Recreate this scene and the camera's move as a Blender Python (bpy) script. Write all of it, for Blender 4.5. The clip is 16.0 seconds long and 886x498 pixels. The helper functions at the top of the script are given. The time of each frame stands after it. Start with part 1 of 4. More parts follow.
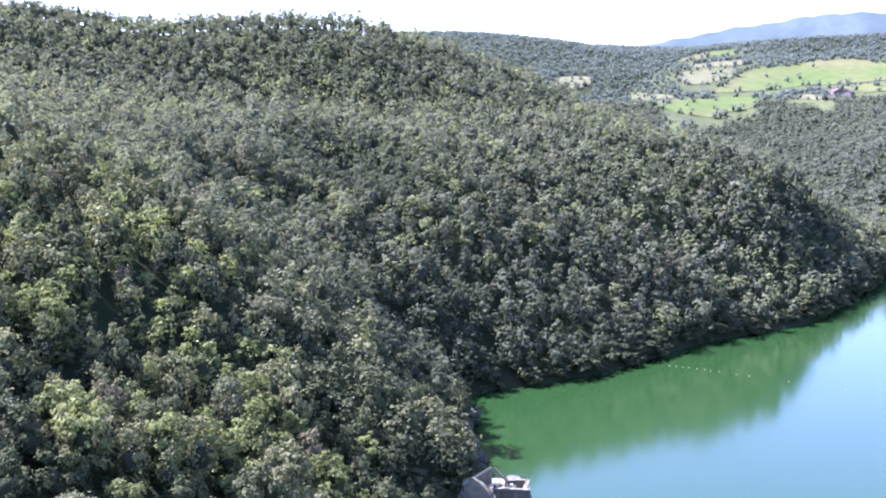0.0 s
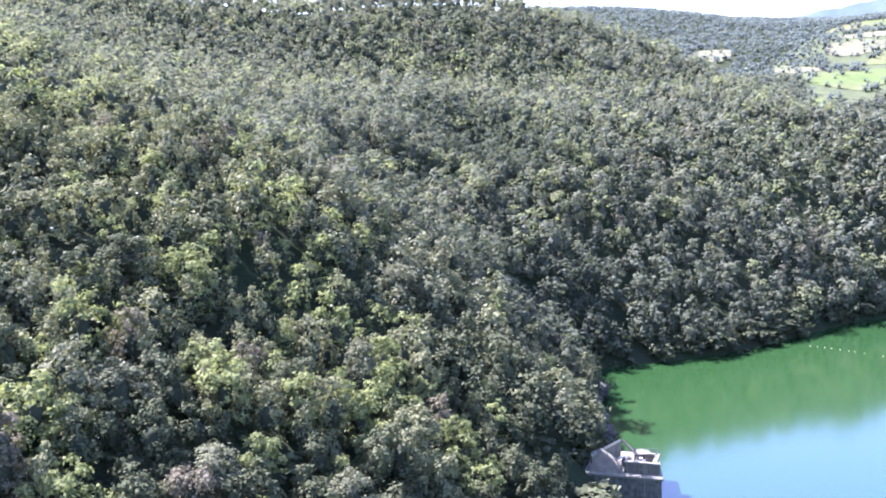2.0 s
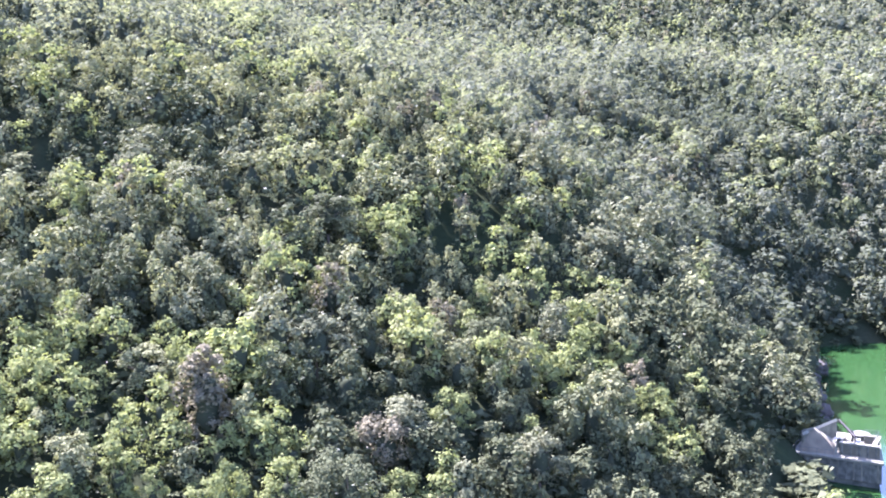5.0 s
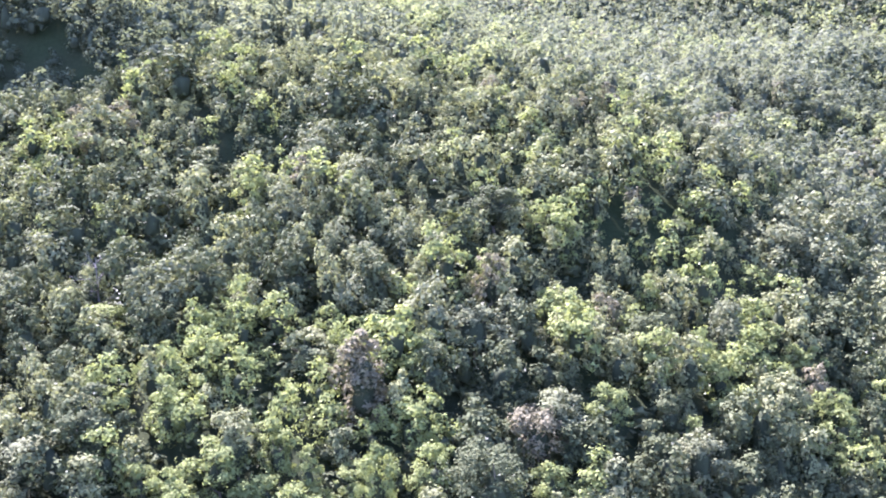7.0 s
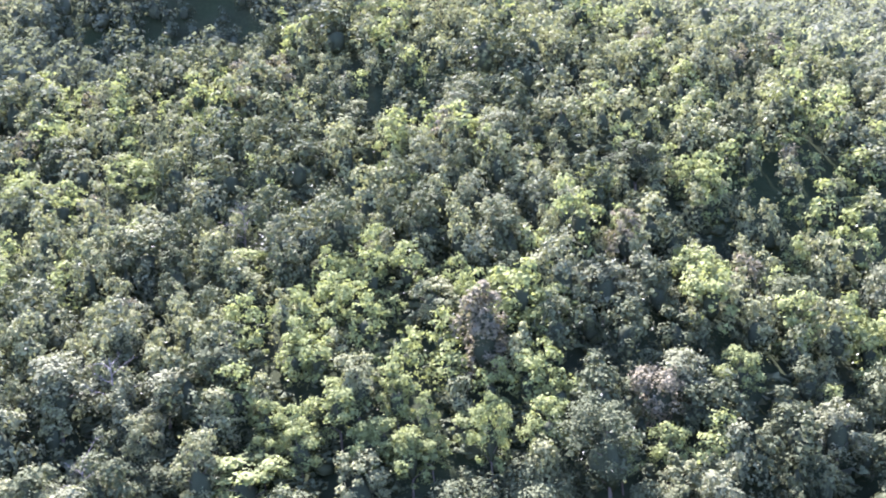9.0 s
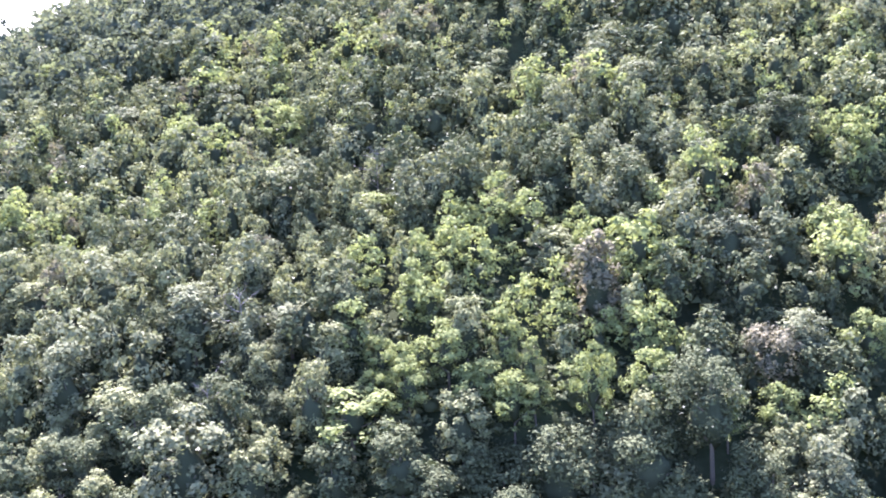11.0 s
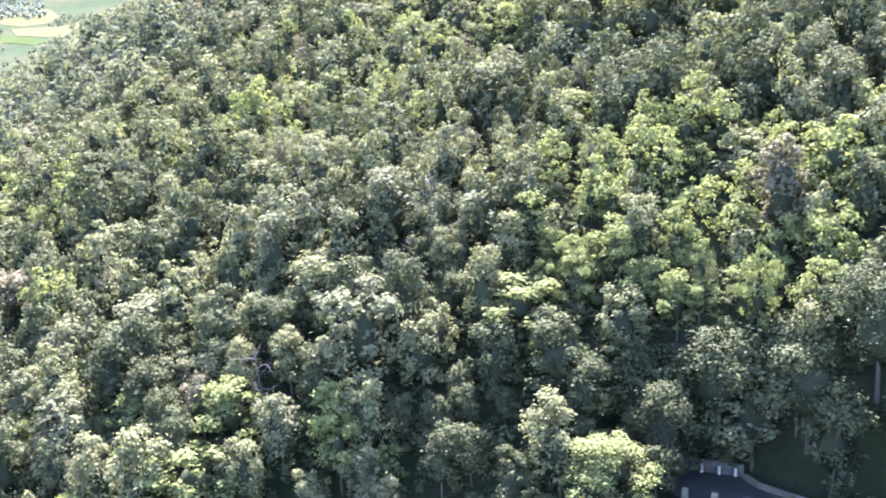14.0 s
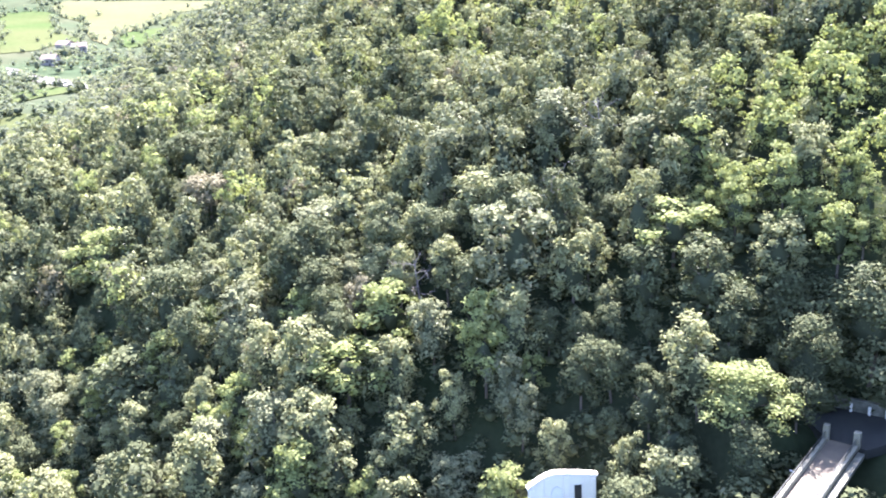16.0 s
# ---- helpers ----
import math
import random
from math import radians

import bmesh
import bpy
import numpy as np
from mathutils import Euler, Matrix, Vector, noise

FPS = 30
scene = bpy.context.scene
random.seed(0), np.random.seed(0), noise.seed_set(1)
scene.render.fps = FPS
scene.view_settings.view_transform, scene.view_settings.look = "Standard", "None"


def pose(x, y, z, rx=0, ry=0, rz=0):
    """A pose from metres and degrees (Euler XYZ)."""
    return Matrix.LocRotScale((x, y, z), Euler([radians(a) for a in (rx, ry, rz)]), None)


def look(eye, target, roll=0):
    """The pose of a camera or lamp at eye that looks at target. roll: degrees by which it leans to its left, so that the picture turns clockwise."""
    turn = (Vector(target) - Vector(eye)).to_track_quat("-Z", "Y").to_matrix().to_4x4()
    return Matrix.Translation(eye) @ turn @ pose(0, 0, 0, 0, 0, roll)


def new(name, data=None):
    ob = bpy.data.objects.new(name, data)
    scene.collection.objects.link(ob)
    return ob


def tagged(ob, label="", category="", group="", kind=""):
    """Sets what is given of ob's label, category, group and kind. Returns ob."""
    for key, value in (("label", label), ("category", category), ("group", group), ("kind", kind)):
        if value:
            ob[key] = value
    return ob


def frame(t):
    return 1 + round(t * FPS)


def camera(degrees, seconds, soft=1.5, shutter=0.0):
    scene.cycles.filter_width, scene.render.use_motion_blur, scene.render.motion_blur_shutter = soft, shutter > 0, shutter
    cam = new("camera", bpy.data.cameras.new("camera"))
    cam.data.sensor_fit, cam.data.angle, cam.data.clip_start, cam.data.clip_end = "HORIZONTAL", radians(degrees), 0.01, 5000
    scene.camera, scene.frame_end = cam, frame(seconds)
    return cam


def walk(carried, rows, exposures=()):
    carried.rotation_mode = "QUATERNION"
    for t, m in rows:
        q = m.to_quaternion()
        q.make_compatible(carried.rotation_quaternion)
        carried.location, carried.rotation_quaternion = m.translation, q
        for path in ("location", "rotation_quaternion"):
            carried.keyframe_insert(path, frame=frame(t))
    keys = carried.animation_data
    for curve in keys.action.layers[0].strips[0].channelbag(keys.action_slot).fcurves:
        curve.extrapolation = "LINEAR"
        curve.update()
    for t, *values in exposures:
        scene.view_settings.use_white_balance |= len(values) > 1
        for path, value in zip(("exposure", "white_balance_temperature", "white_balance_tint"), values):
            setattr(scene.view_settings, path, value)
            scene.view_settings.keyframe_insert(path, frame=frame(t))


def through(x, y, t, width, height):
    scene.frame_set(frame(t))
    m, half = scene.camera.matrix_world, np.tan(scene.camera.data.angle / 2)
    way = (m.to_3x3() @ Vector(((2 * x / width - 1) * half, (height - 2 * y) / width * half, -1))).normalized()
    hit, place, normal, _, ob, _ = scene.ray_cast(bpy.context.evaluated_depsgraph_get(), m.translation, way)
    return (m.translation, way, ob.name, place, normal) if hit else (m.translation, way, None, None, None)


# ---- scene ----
cam = camera(49.2, 16.0, soft=2.0)
PATH = [
    (0, (0.00, 0.00, 66.71), (52.40, 84.42, 55.47), -1.85),
    (0.5, (-0.06, -0.04, 66.17), (49.86, 85.89, 55.08), -1.92),
    (1, (-0.15, -0.30, 65.88), (46.55, 87.41, 54.68), -1.94),
    (1.5, (-0.13, -0.36, 65.45), (43.37, 88.88, 53.44), -2.04),
    (2, (0.02, -0.38, 65.08), (40.29, 90.23, 52.15), -2.21),
    (2.5, (0.29, -0.43, 64.69), (37.34, 91.46, 51.14), -2.36),
    (3, (0.57, -0.49, 64.37), (34.07, 92.68, 50.36), -2.50),
    (3.2, (0.84, -0.42, 64.26), (32.98, 93.23, 50.20), -2.65),
    (5.3, (3.69, -0.05, 62.28), (20.15, 97.52, 47.81), -3.28),
    (5.5, (3.94, 0.06, 62.14), (18.67, 97.89, 47.57), -3.34),
    (6, (4.96, 0.29, 61.88), (13.77, 98.88, 47.61), -3.53),
    (6.5, (6.07, 0.31, 61.49), (9.57, 99.34, 48.02), -3.73),
    (7, (7.45, 0.26, 61.03), (6.73, 99.39, 47.87), -3.85),
    (7.5, (8.74, 0.45, 60.67), (3.81, 99.41, 47.18), -4.00),
    (8, (10.22, 0.63, 60.42), (0.34, 99.14, 46.35), -3.98),
    (8.5, (11.81, 0.78, 59.97), (-2.66, 98.61, 45.08), -4.03),
    (9, (13.44, 0.92, 59.66), (-5.62, 97.77, 43.65), -3.92),
    (9.2, (14.13, 1.01, 59.36), (-6.78, 97.43, 43.01), -3.83),
    (11.3, (21.12, 1.57, 57.95), (-17.41, 91.70, 38.13), -3.58),
    (11.5, (21.84, 1.54, 57.81), (-18.23, 90.89, 37.53), -3.58),
    (12, (23.75, 1.87, 57.58), (-19.98, 89.12, 35.79), -3.48),
    (12.5, (25.31, 2.13, 57.25), (-21.77, 87.29, 34.22), -3.39),
    (13, (27.12, 2.29, 56.83), (-24.56, 84.47, 32.82), -3.27),
    (13.5, (28.87, 2.61, 56.60), (-26.67, 81.88, 31.46), -3.33),
    (14, (30.64, 2.92, 56.30), (-28.61, 78.92, 29.58), -3.49),
    (14.5, (32.19, 3.25, 56.03), (-30.63, 75.79, 27.88), -3.54),
    (15, (33.84, 3.45, 55.65), (-32.84, 71.91, 26.19), -3.68),
    (15.5, (35.37, 3.62, 55.15), (-34.77, 68.06, 24.69), -3.67),
    (16, (36.98, 3.97, 54.67), (-36.43, 63.97, 22.88), -3.74),
]
walk(cam, [(t, look(eye, target, roll)) for t, eye, target, roll in PATH],
     exposures=[(0, 2.75, 5470, 42), (1.5, 3.05, 5490, 44), (3, 3.36, 5540, 44), (7, 3.74, 5650, 43),
     (9, 3.74, 5680, 41), (12.5, 3.80, 5750, 38), (16, 3.89, 6050, 30)])

# ---- world, sun and exposure ----
SUN_YAW, SUN_UP = 32.0, 50.0          # degrees: left of +y, above the horizon
world = bpy.data.worlds.new("sky")
scene.world = world
world.use_nodes = True
wn = world.node_tree.nodes
sky = wn.new("ShaderNodeTexSky")
sky.sky_type = "NISHITA"
sky.sun_disc = False
sky.sun_elevation = radians(SUN_UP)
sky.sun_rotation = radians(-SUN_YAW)
sky.air_density, sky.dust_density, sky.ozone_density = 1.05, 1.1, 2.1
world.node_tree.links.new(sky.outputs[0], wn["Background"].inputs[0])
wn["Background"].inputs[1].default_value = 0.098
sun = new("sun", bpy.data.lights.new("sun", "SUN"))
sun.data.energy, sun.data.angle, sun.data.color = 4.8, radians(0.6), (1.0, 0.965, 0.90)
to_sun = Vector((-math.sin(radians(SUN_YAW)) * math.cos(radians(SUN_UP)), math.cos(radians(SUN_YAW)) * math.cos(radians(SUN_UP)), math.sin(radians(SUN_UP))))
sun.matrix_world = look(to_sun * 300, (0, 0, 0))


# ---- materials ----
def material(name, color, rough=0.8, vary=0.25, scale=0.6, fine=9.0, bump=0.25, metal=0.0, second=None, specular=0.3):
    """A surface with two scales of variation: broad stains and fine grain, and a fine relief."""
    m = bpy.data.materials.new(name)
    m.use_nodes = True
    n, k = m.node_tree.nodes, m.node_tree.links
    b = n["Principled BSDF"]
    co = n.new("ShaderNodeTexCoord")
    broad, grain = n.new("ShaderNodeTexNoise"), n.new("ShaderNodeTexNoise")
    broad.inputs["Scale"].default_value, grain.inputs["Scale"].default_value = scale, fine
    broad.inputs["Detail"].default_value, grain.inputs["Detail"].default_value = 4, 3
    k.new(co.outputs["Object"], broad.inputs["Vector"])
    k.new(co.outputs["Object"], grain.inputs["Vector"])
    ramp = n.new("ShaderNodeMix")
    ramp.data_type = "RGBA"
    two = second or tuple(c * (1 - vary) for c in color)
    ramp.inputs["A"].default_value, ramp.inputs["B"].default_value = (*color, 1), (*two, 1)
    step = n.new("ShaderNodeMapRange")
    step.inputs["From Min"].default_value, step.inputs["From Max"].default_value = 0.38, 0.62
    k.new(broad.outputs["Fac"], step.inputs["Value"])
    k.new(step.outputs["Result"], ramp.inputs["Factor"])
    gain = n.new("ShaderNodeMapRange")
    gain.inputs["To Min"].default_value, gain.inputs["To Max"].default_value = 1 - vary, 1 + vary
    k.new(grain.outputs["Fac"], gain.inputs["Value"])
    mul = n.new("ShaderNodeVectorMath")
    mul.operation = "SCALE"
    k.new(ramp.outputs["Result"], mul.inputs[0])
    k.new(gain.outputs["Result"], mul.inputs["Scale"])
    k.new(mul.outputs[0], b.inputs["Base Color"])
    bp = n.new("ShaderNodeBump")
    bp.inputs["Strength"].default_value, bp.inputs["Distance"].default_value = bump, 0.05
    k.new(grain.outputs["Fac"], bp.inputs["Height"])
    k.new(bp.outputs[0], b.inputs["Normal"])
    b.inputs["Roughness"].default_value, b.inputs["Metallic"].default_value = rough, metal
    b.inputs["Specular IOR Level"].default_value = specular
    return m


def leaf_material(name, color, shift, through=0.35, gloss=0.14, rough=0.55):
    """Leaves: each leaf spray a shade of its own, broad patches over the wood, some light passing through, a waxy sheen."""
    m = bpy.data.materials.new(name)
    m.use_nodes = True
    n, k = m.node_tree.nodes, m.node_tree.links
    n.remove(n["Principled BSDF"])
    out = n["Material Output"]
    geo, co = n.new("ShaderNodeNewGeometry"), n.new("ShaderNodeTexCoord")
    tree, patch = n.new("ShaderNodeTexNoise"), n.new("ShaderNodeTexNoise")
    tree.inputs["Scale"].default_value, patch.inputs["Scale"].default_value = 0.22, 0.035
    k.new(geo.outputs["Position"], tree.inputs["Vector"])
    k.new(geo.outputs["Position"], patch.inputs["Vector"])
    mix = n.new("ShaderNodeMix")
    mix.data_type = "RGBA"
    mix.inputs["A"].default_value, mix.inputs["B"].default_value = (*color, 1), (*shift, 1)
    fac = n.new("ShaderNodeMath")
    fac.operation = "ADD"
    a = n.new("ShaderNodeMapRange")
    a.inputs["From Min"].default_value, a.inputs["From Max"].default_value = 0.35, 0.65
    a.inputs["To Min"].default_value, a.inputs["To Max"].default_value = 0.0, 0.6
    k.new(tree.outputs["Fac"], a.inputs["Value"])
    c = n.new("ShaderNodeMapRange")
    c.inputs["From Min"].default_value, c.inputs["From Max"].default_value = 0.35, 0.65
    c.inputs["To Min"].default_value, c.inputs["To Max"].default_value = 0.0, 0.4
    k.new(patch.outputs["Fac"], c.inputs["Value"])
    k.new(a.outputs["Result"], fac.inputs[0])
    k.new(c.outputs["Result"], fac.inputs[1])
    k.new(fac.outputs[0], mix.inputs["Factor"])
    each = n.new("ShaderNodeMapRange")
    each.inputs["To Min"].default_value, each.inputs["To Max"].default_value = 0.8, 1.2
    k.new(geo.outputs["Random Per Island"], each.inputs["Value"])
    mul = n.new("ShaderNodeVectorMath")
    mul.operation = "SCALE"
    k.new(mix.outputs["Result"], mul.inputs[0])
    k.new(each.outputs["Result"], mul.inputs["Scale"])
    dif, tra, glo = n.new("ShaderNodeBsdfDiffuse"), n.new("ShaderNodeBsdfTranslucent"), n.new("ShaderNodeBsdfGlossy")
    glo.inputs["Roughness"].default_value = rough
    glo.inputs["Color"].default_value = (0.8, 0.85, 0.8, 1)
    k.new(mul.outputs[0], dif.inputs["Color"])
    warm = n.new("ShaderNodeVectorMath")
    warm.operation = "MULTIPLY"
    warm.inputs[1].default_value = (1.10, 1.13, 0.80)
    k.new(mul.outputs[0], warm.inputs[0])
    k.new(warm.outputs[0], tra.inputs["Color"])
    m1, m2 = n.new("ShaderNodeMixShader"), n.new("ShaderNodeMixShader")
    m1.inputs[0].default_value = through
    k.new(dif.outputs[0], m1.inputs[1])
    k.new(tra.outputs[0], m1.inputs[2])
    fr = n.new("ShaderNodeFresnel")
    fr.inputs["IOR"].default_value = 1.4
    fm = n.new("ShaderNodeMath")
    fm.operation = "MULTIPLY"
    fm.inputs[1].default_value = gloss
    k.new(fr.outputs[0], fm.inputs[0])
    k.new(fm.outputs[0], m2.inputs[0])
    k.new(m1.outputs[0], m2.inputs[1])
    k.new(glo.outputs[0], m2.inputs[2])
    k.new(m2.outputs[0], out.inputs["Surface"])
    return m


LEAF = [
    leaf_material("leaf_oak", (0.120, 0.130, 0.066), (0.152, 0.162, 0.080), 0.26, 0.03),
    # a dark kind of its own, and also the stand-in for shaded spots
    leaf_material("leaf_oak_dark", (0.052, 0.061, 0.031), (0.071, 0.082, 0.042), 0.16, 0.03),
    leaf_material("leaf_locust", (0.130, 0.153, 0.060), (0.160, 0.183, 0.070), 0.34, 0.03),
    leaf_material("leaf_grey", (0.099, 0.109, 0.060), (0.120, 0.129, 0.072), 0.22, 0.03),
    leaf_material("leaf_dry", (0.112, 0.106, 0.066), (0.127, 0.117, 0.073), 0.24, 0.03),
]
# the same kinds again across the valley, with distance haze mixed into the colours
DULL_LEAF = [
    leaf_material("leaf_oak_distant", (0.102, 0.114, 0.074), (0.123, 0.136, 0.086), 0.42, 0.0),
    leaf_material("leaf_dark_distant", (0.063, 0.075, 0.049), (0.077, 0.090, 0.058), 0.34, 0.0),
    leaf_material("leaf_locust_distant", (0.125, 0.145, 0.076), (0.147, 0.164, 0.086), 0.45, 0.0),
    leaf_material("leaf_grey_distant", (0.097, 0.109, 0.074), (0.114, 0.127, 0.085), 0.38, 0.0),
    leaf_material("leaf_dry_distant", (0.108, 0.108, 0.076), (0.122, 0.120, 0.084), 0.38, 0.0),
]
# near-black crown filling: shade between the leaves put into a colour
SHADE_CORE = leaf_material("leaf_inner_shade", (0.030, 0.036, 0.022), (0.040, 0.048, 0.028), 0.1, 0.0)
# air haze put into three far leaf colours: paler, bluer, flatter contrast
FAR_LEAF = leaf_material("leaf_far_haze", (0.072, 0.086, 0.066), (0.112, 0.128, 0.092), 0.48, 0.0)
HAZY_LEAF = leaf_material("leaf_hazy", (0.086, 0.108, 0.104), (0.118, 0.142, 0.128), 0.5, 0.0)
HEDGE_LEAF = leaf_material("leaf_hedge_haze", (0.086, 0.102, 0.071), (0.108, 0.124, 0.081), 0.45, 0.0)
BARK = material("bark", (0.10, 0.085, 0.065), 0.9, 0.35, 2.0, 14.0, 0.6)
DEADWOOD = material("dead_wood", (0.150, 0.138, 0.125), 0.9, 0.3, 2.0, 14.0, 0.5)
# floor colour lowered to deepen the shade under the trees
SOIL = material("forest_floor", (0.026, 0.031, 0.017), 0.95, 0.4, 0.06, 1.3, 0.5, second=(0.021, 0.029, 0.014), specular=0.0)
# the mountain's blue-grey is air haze put into its base colour
MOUNTAIN = material("far_mountain_haze", (0.082, 0.112, 0.116), 1.0, 0.16, 0.004, 0.03, 0.0, second=(0.064, 0.090, 0.092), specular=0.0)
GRASS = material("meadow", (0.030, 0.045, 0.017), 0.9, 0.25, 0.012, 0.25, 0.2, second=(0.042, 0.050, 0.022), specular=0.0)
# greyer than the near meadow: distance haze put into the grass colour
PLAIN = material("far_meadow_haze", (0.027, 0.039, 0.022), 0.9, 0.3, 0.006, 0.05, 0.2, second=(0.040, 0.045, 0.027), specular=0.0)
HILL_GRASS = material("hill_meadow", (0.062, 0.088, 0.031), 0.9, 0.3, 0.008, 0.1, 0.2, second=(0.090, 0.094, 0.045), specular=0.0)
HILL_HAY = material("hill_hay", (0.104, 0.104, 0.062), 0.9, 0.22, 0.006, 0.1, 0.2, second=(0.088, 0.098, 0.052), specular=0.0)
HILL_SCRUB = material("hill_scrub", (0.070, 0.084, 0.038), 0.9, 0.3, 0.01, 0.1, 0.3, second=(0.054, 0.066, 0.034), specular=0.0)
HAY = material("mown_hay", (0.060, 0.060, 0.033), 0.9, 0.22, 0.012, 0.25, 0.2, second=(0.050, 0.056, 0.027), specular=0.0)
CONCRETE = material("weathered_concrete", (0.156, 0.148, 0.098), 0.85, 0.3, 0.5, 6.0, 0.35, second=(0.092, 0.088, 0.060))
# stains on the tower; by the bridge its darkness stands in for shade
STAINED_SHADED = material("stained_shaded_concrete", (0.122, 0.124, 0.092), 0.85, 0.36, 0.9, 5.0, 0.35, second=(0.056, 0.060, 0.046))
TAN = material("tan_concrete", (0.172, 0.148, 0.096), 0.85, 0.25, 0.6, 6.0, 0.35, second=(0.130, 0.114, 0.076))
COPING = material("pale_coping", (0.168, 0.164, 0.116), 0.8, 0.14, 1.2, 9.0, 0.25)
WHITE = material("white_paint", (0.56, 0.545, 0.46), 0.6, 0.06, 0.8, 8.0, 0.12)
PALE = material("pale_grey_paint", (0.52, 0.53, 0.52), 0.7, 0.08, 0.8, 8.0, 0.12)
STEEL = material("dark_steel", (0.009, 0.009, 0.008), 0.6, 0.3, 3.0, 20.0, 0.2, 0.1)
GALV = material("galvanised_steel", (0.10, 0.108, 0.10), 0.45, 0.15, 4.0, 25.0, 0.15, 0.8)
# asphalt darkened to carry part of the tree shade on the road
ASPHALT = material("asphalt", (0.022, 0.024, 0.020), 0.9, 0.25, 0.5, 30.0, 0.5, second=(0.028, 0.030, 0.025))
DECK = material("bridge_deck", (0.100, 0.086, 0.058), 0.9, 0.26, 0.5, 10.0, 0.3, second=(0.078, 0.066, 0.048))
ROCK = material("shore_rock", (0.070, 0.062, 0.050), 0.95, 0.4, 0.25, 2.5, 0.9, second=(0.042, 0.040, 0.032))
RIVER_STONE = material("river_gravel", (0.095, 0.092, 0.086), 0.95, 0.15, 0.03, 0.4, 0.4, specular=0.0)
PLASTER = material("house_plaster", (0.17, 0.155, 0.135), 0.9, 0.12, 0.4, 3.0, 0.2)
TILE = material("clay_roof", (0.105, 0.080, 0.066), 0.9, 0.25, 0.4, 4.0, 0.4)
GLASS_DARK = material("dark_glass", (0.02, 0.022, 0.025), 0.15, 0.1, 1.0, 4.0, 0.02, specular=0.5)
BUOY = material("buoy_plastic", (0.36, 0.27, 0.18), 0.5, 0.1, 4.0, 10.0, 0.05)

WATER = bpy.data.materials.new("lake_water")
WATER.use_nodes = True
wb, wl = WATER.node_tree.nodes, WATER.node_tree.links
wp = wb["Principled BSDF"]
wp.inputs["Base Color"].default_value = (0.0110, 0.034, 0.0095, 1)
wp.inputs["Roughness"].default_value = 0.09
wp.inputs["IOR"].default_value = 1.47
wc = wb.new("ShaderNodeTexCoord")
w1, w2 = wb.new("ShaderNodeTexNoise"), wb.new("ShaderNodeTexNoise")
w1.inputs["Scale"].default_value, w2.inputs["Scale"].default_value = 0.9, 0.05
wl.new(wc.outputs["Object"], w1.inputs["Vector"])
wl.new(wc.outputs["Object"], w2.inputs["Vector"])
wm = wb.new("ShaderNodeMath")
wm.operation = "MULTIPLY"
wl.new(w1.outputs["Fac"], wm.inputs[0])
wl.new(w2.outputs["Fac"], wm.inputs[1])
wbp = wb.new("ShaderNodeBump")
wbp.inputs["Strength"].default_value, wbp.inputs["Distance"].default_value = 0.4, 0.07
wl.new(wm.outputs[0], wbp.inputs["Height"])
wl.new(wbp.outputs[0], wp.inputs["Normal"])


# ---- helpers for meshes ----
def part(name, bm, mat, parent, label=""):
    me = bpy.data.meshes.new(name)
    bm.to_mesh(me)
    bm.free()
    me.materials.append(mat)
    ob = new(name, me)
    ob.parent = parent
    return tagged(ob, label)


def thing(name, m, label, category, group="", kind=""):
    ob = new(name)
    ob.empty_display_size = 0.5
    ob.matrix_world = m
    return tagged(ob, label, category, group, kind)


def box(bm, x0, x1, y0, y1, z0, z1, bevel=0.04):
    made = bmesh.ops.create_cube(bm, size=1.0)["verts"]
    for v in made:
        v.co = Vector(((x0 + x1) / 2 + v.co.x * (x1 - x0), (y0 + y1) / 2 + v.co.y * (y1 - y0), (z0 + z1) / 2 + v.co.z * (z1 - z0)))
    if bevel:
        edges = {e for v in made for e in v.link_edges}
        bmesh.ops.bevel(bm, geom=list(edges), offset=bevel, segments=2, affect="EDGES", profile=0.6)
    return bm


def rod(bm, a, b, r0, r1=None, sides=7):
    """A tapered bar from a to b."""
    a, b = Vector(a), Vector(b)
    turn = (b - a).to_track_quat("Z", "Y").to_matrix().to_4x4()
    bmesh.ops.create_cone(bm, cap_ends=True, segments=sides, radius1=r0, radius2=r0 if r1 is None else r1, depth=(b - a).length,
                          matrix=Matrix.Translation((a + b) / 2) @ turn)
    return bm


def prism(bm, outline, y0, y1):
    """A solid whose outline lies in x and z, from y0 to y1."""
    front = [bm.verts.new((x, y0, z)) for x, z in outline]
    back = [bm.verts.new((x, y1, z)) for x, z in outline]
    bm.faces.new(front)
    bm.faces.new(back[::-1])
    for i in range(len(outline)):
        j = (i + 1) % len(outline)
        bm.faces.new((front[j], front[i], back[i], back[j]))
    bmesh.ops.recalc_face_normals(bm, faces=bm.faces)
    return bm


def plan_solid(bm, outline, z0, z1, bevel=0.06):
    """A solid whose outline lies in plan, from z0 to z1."""
    low = [bm.verts.new((x, y, z0)) for x, y in outline]
    high = [bm.verts.new((x, y, z1)) for x, y in outline]
    bm.faces.new(low)
    bm.faces.new(high[::-1])
    for i in range(len(outline)):
        j = (i + 1) % len(outline)
        bm.faces.new((low[i], low[j], high[j], high[i]))
    bmesh.ops.recalc_face_normals(bm, faces=bm.faces)
    bmesh.ops.bevel(bm, geom=bm.edges[:], offset=bevel, segments=2, affect="EDGES", profile=0.6)
    return bm


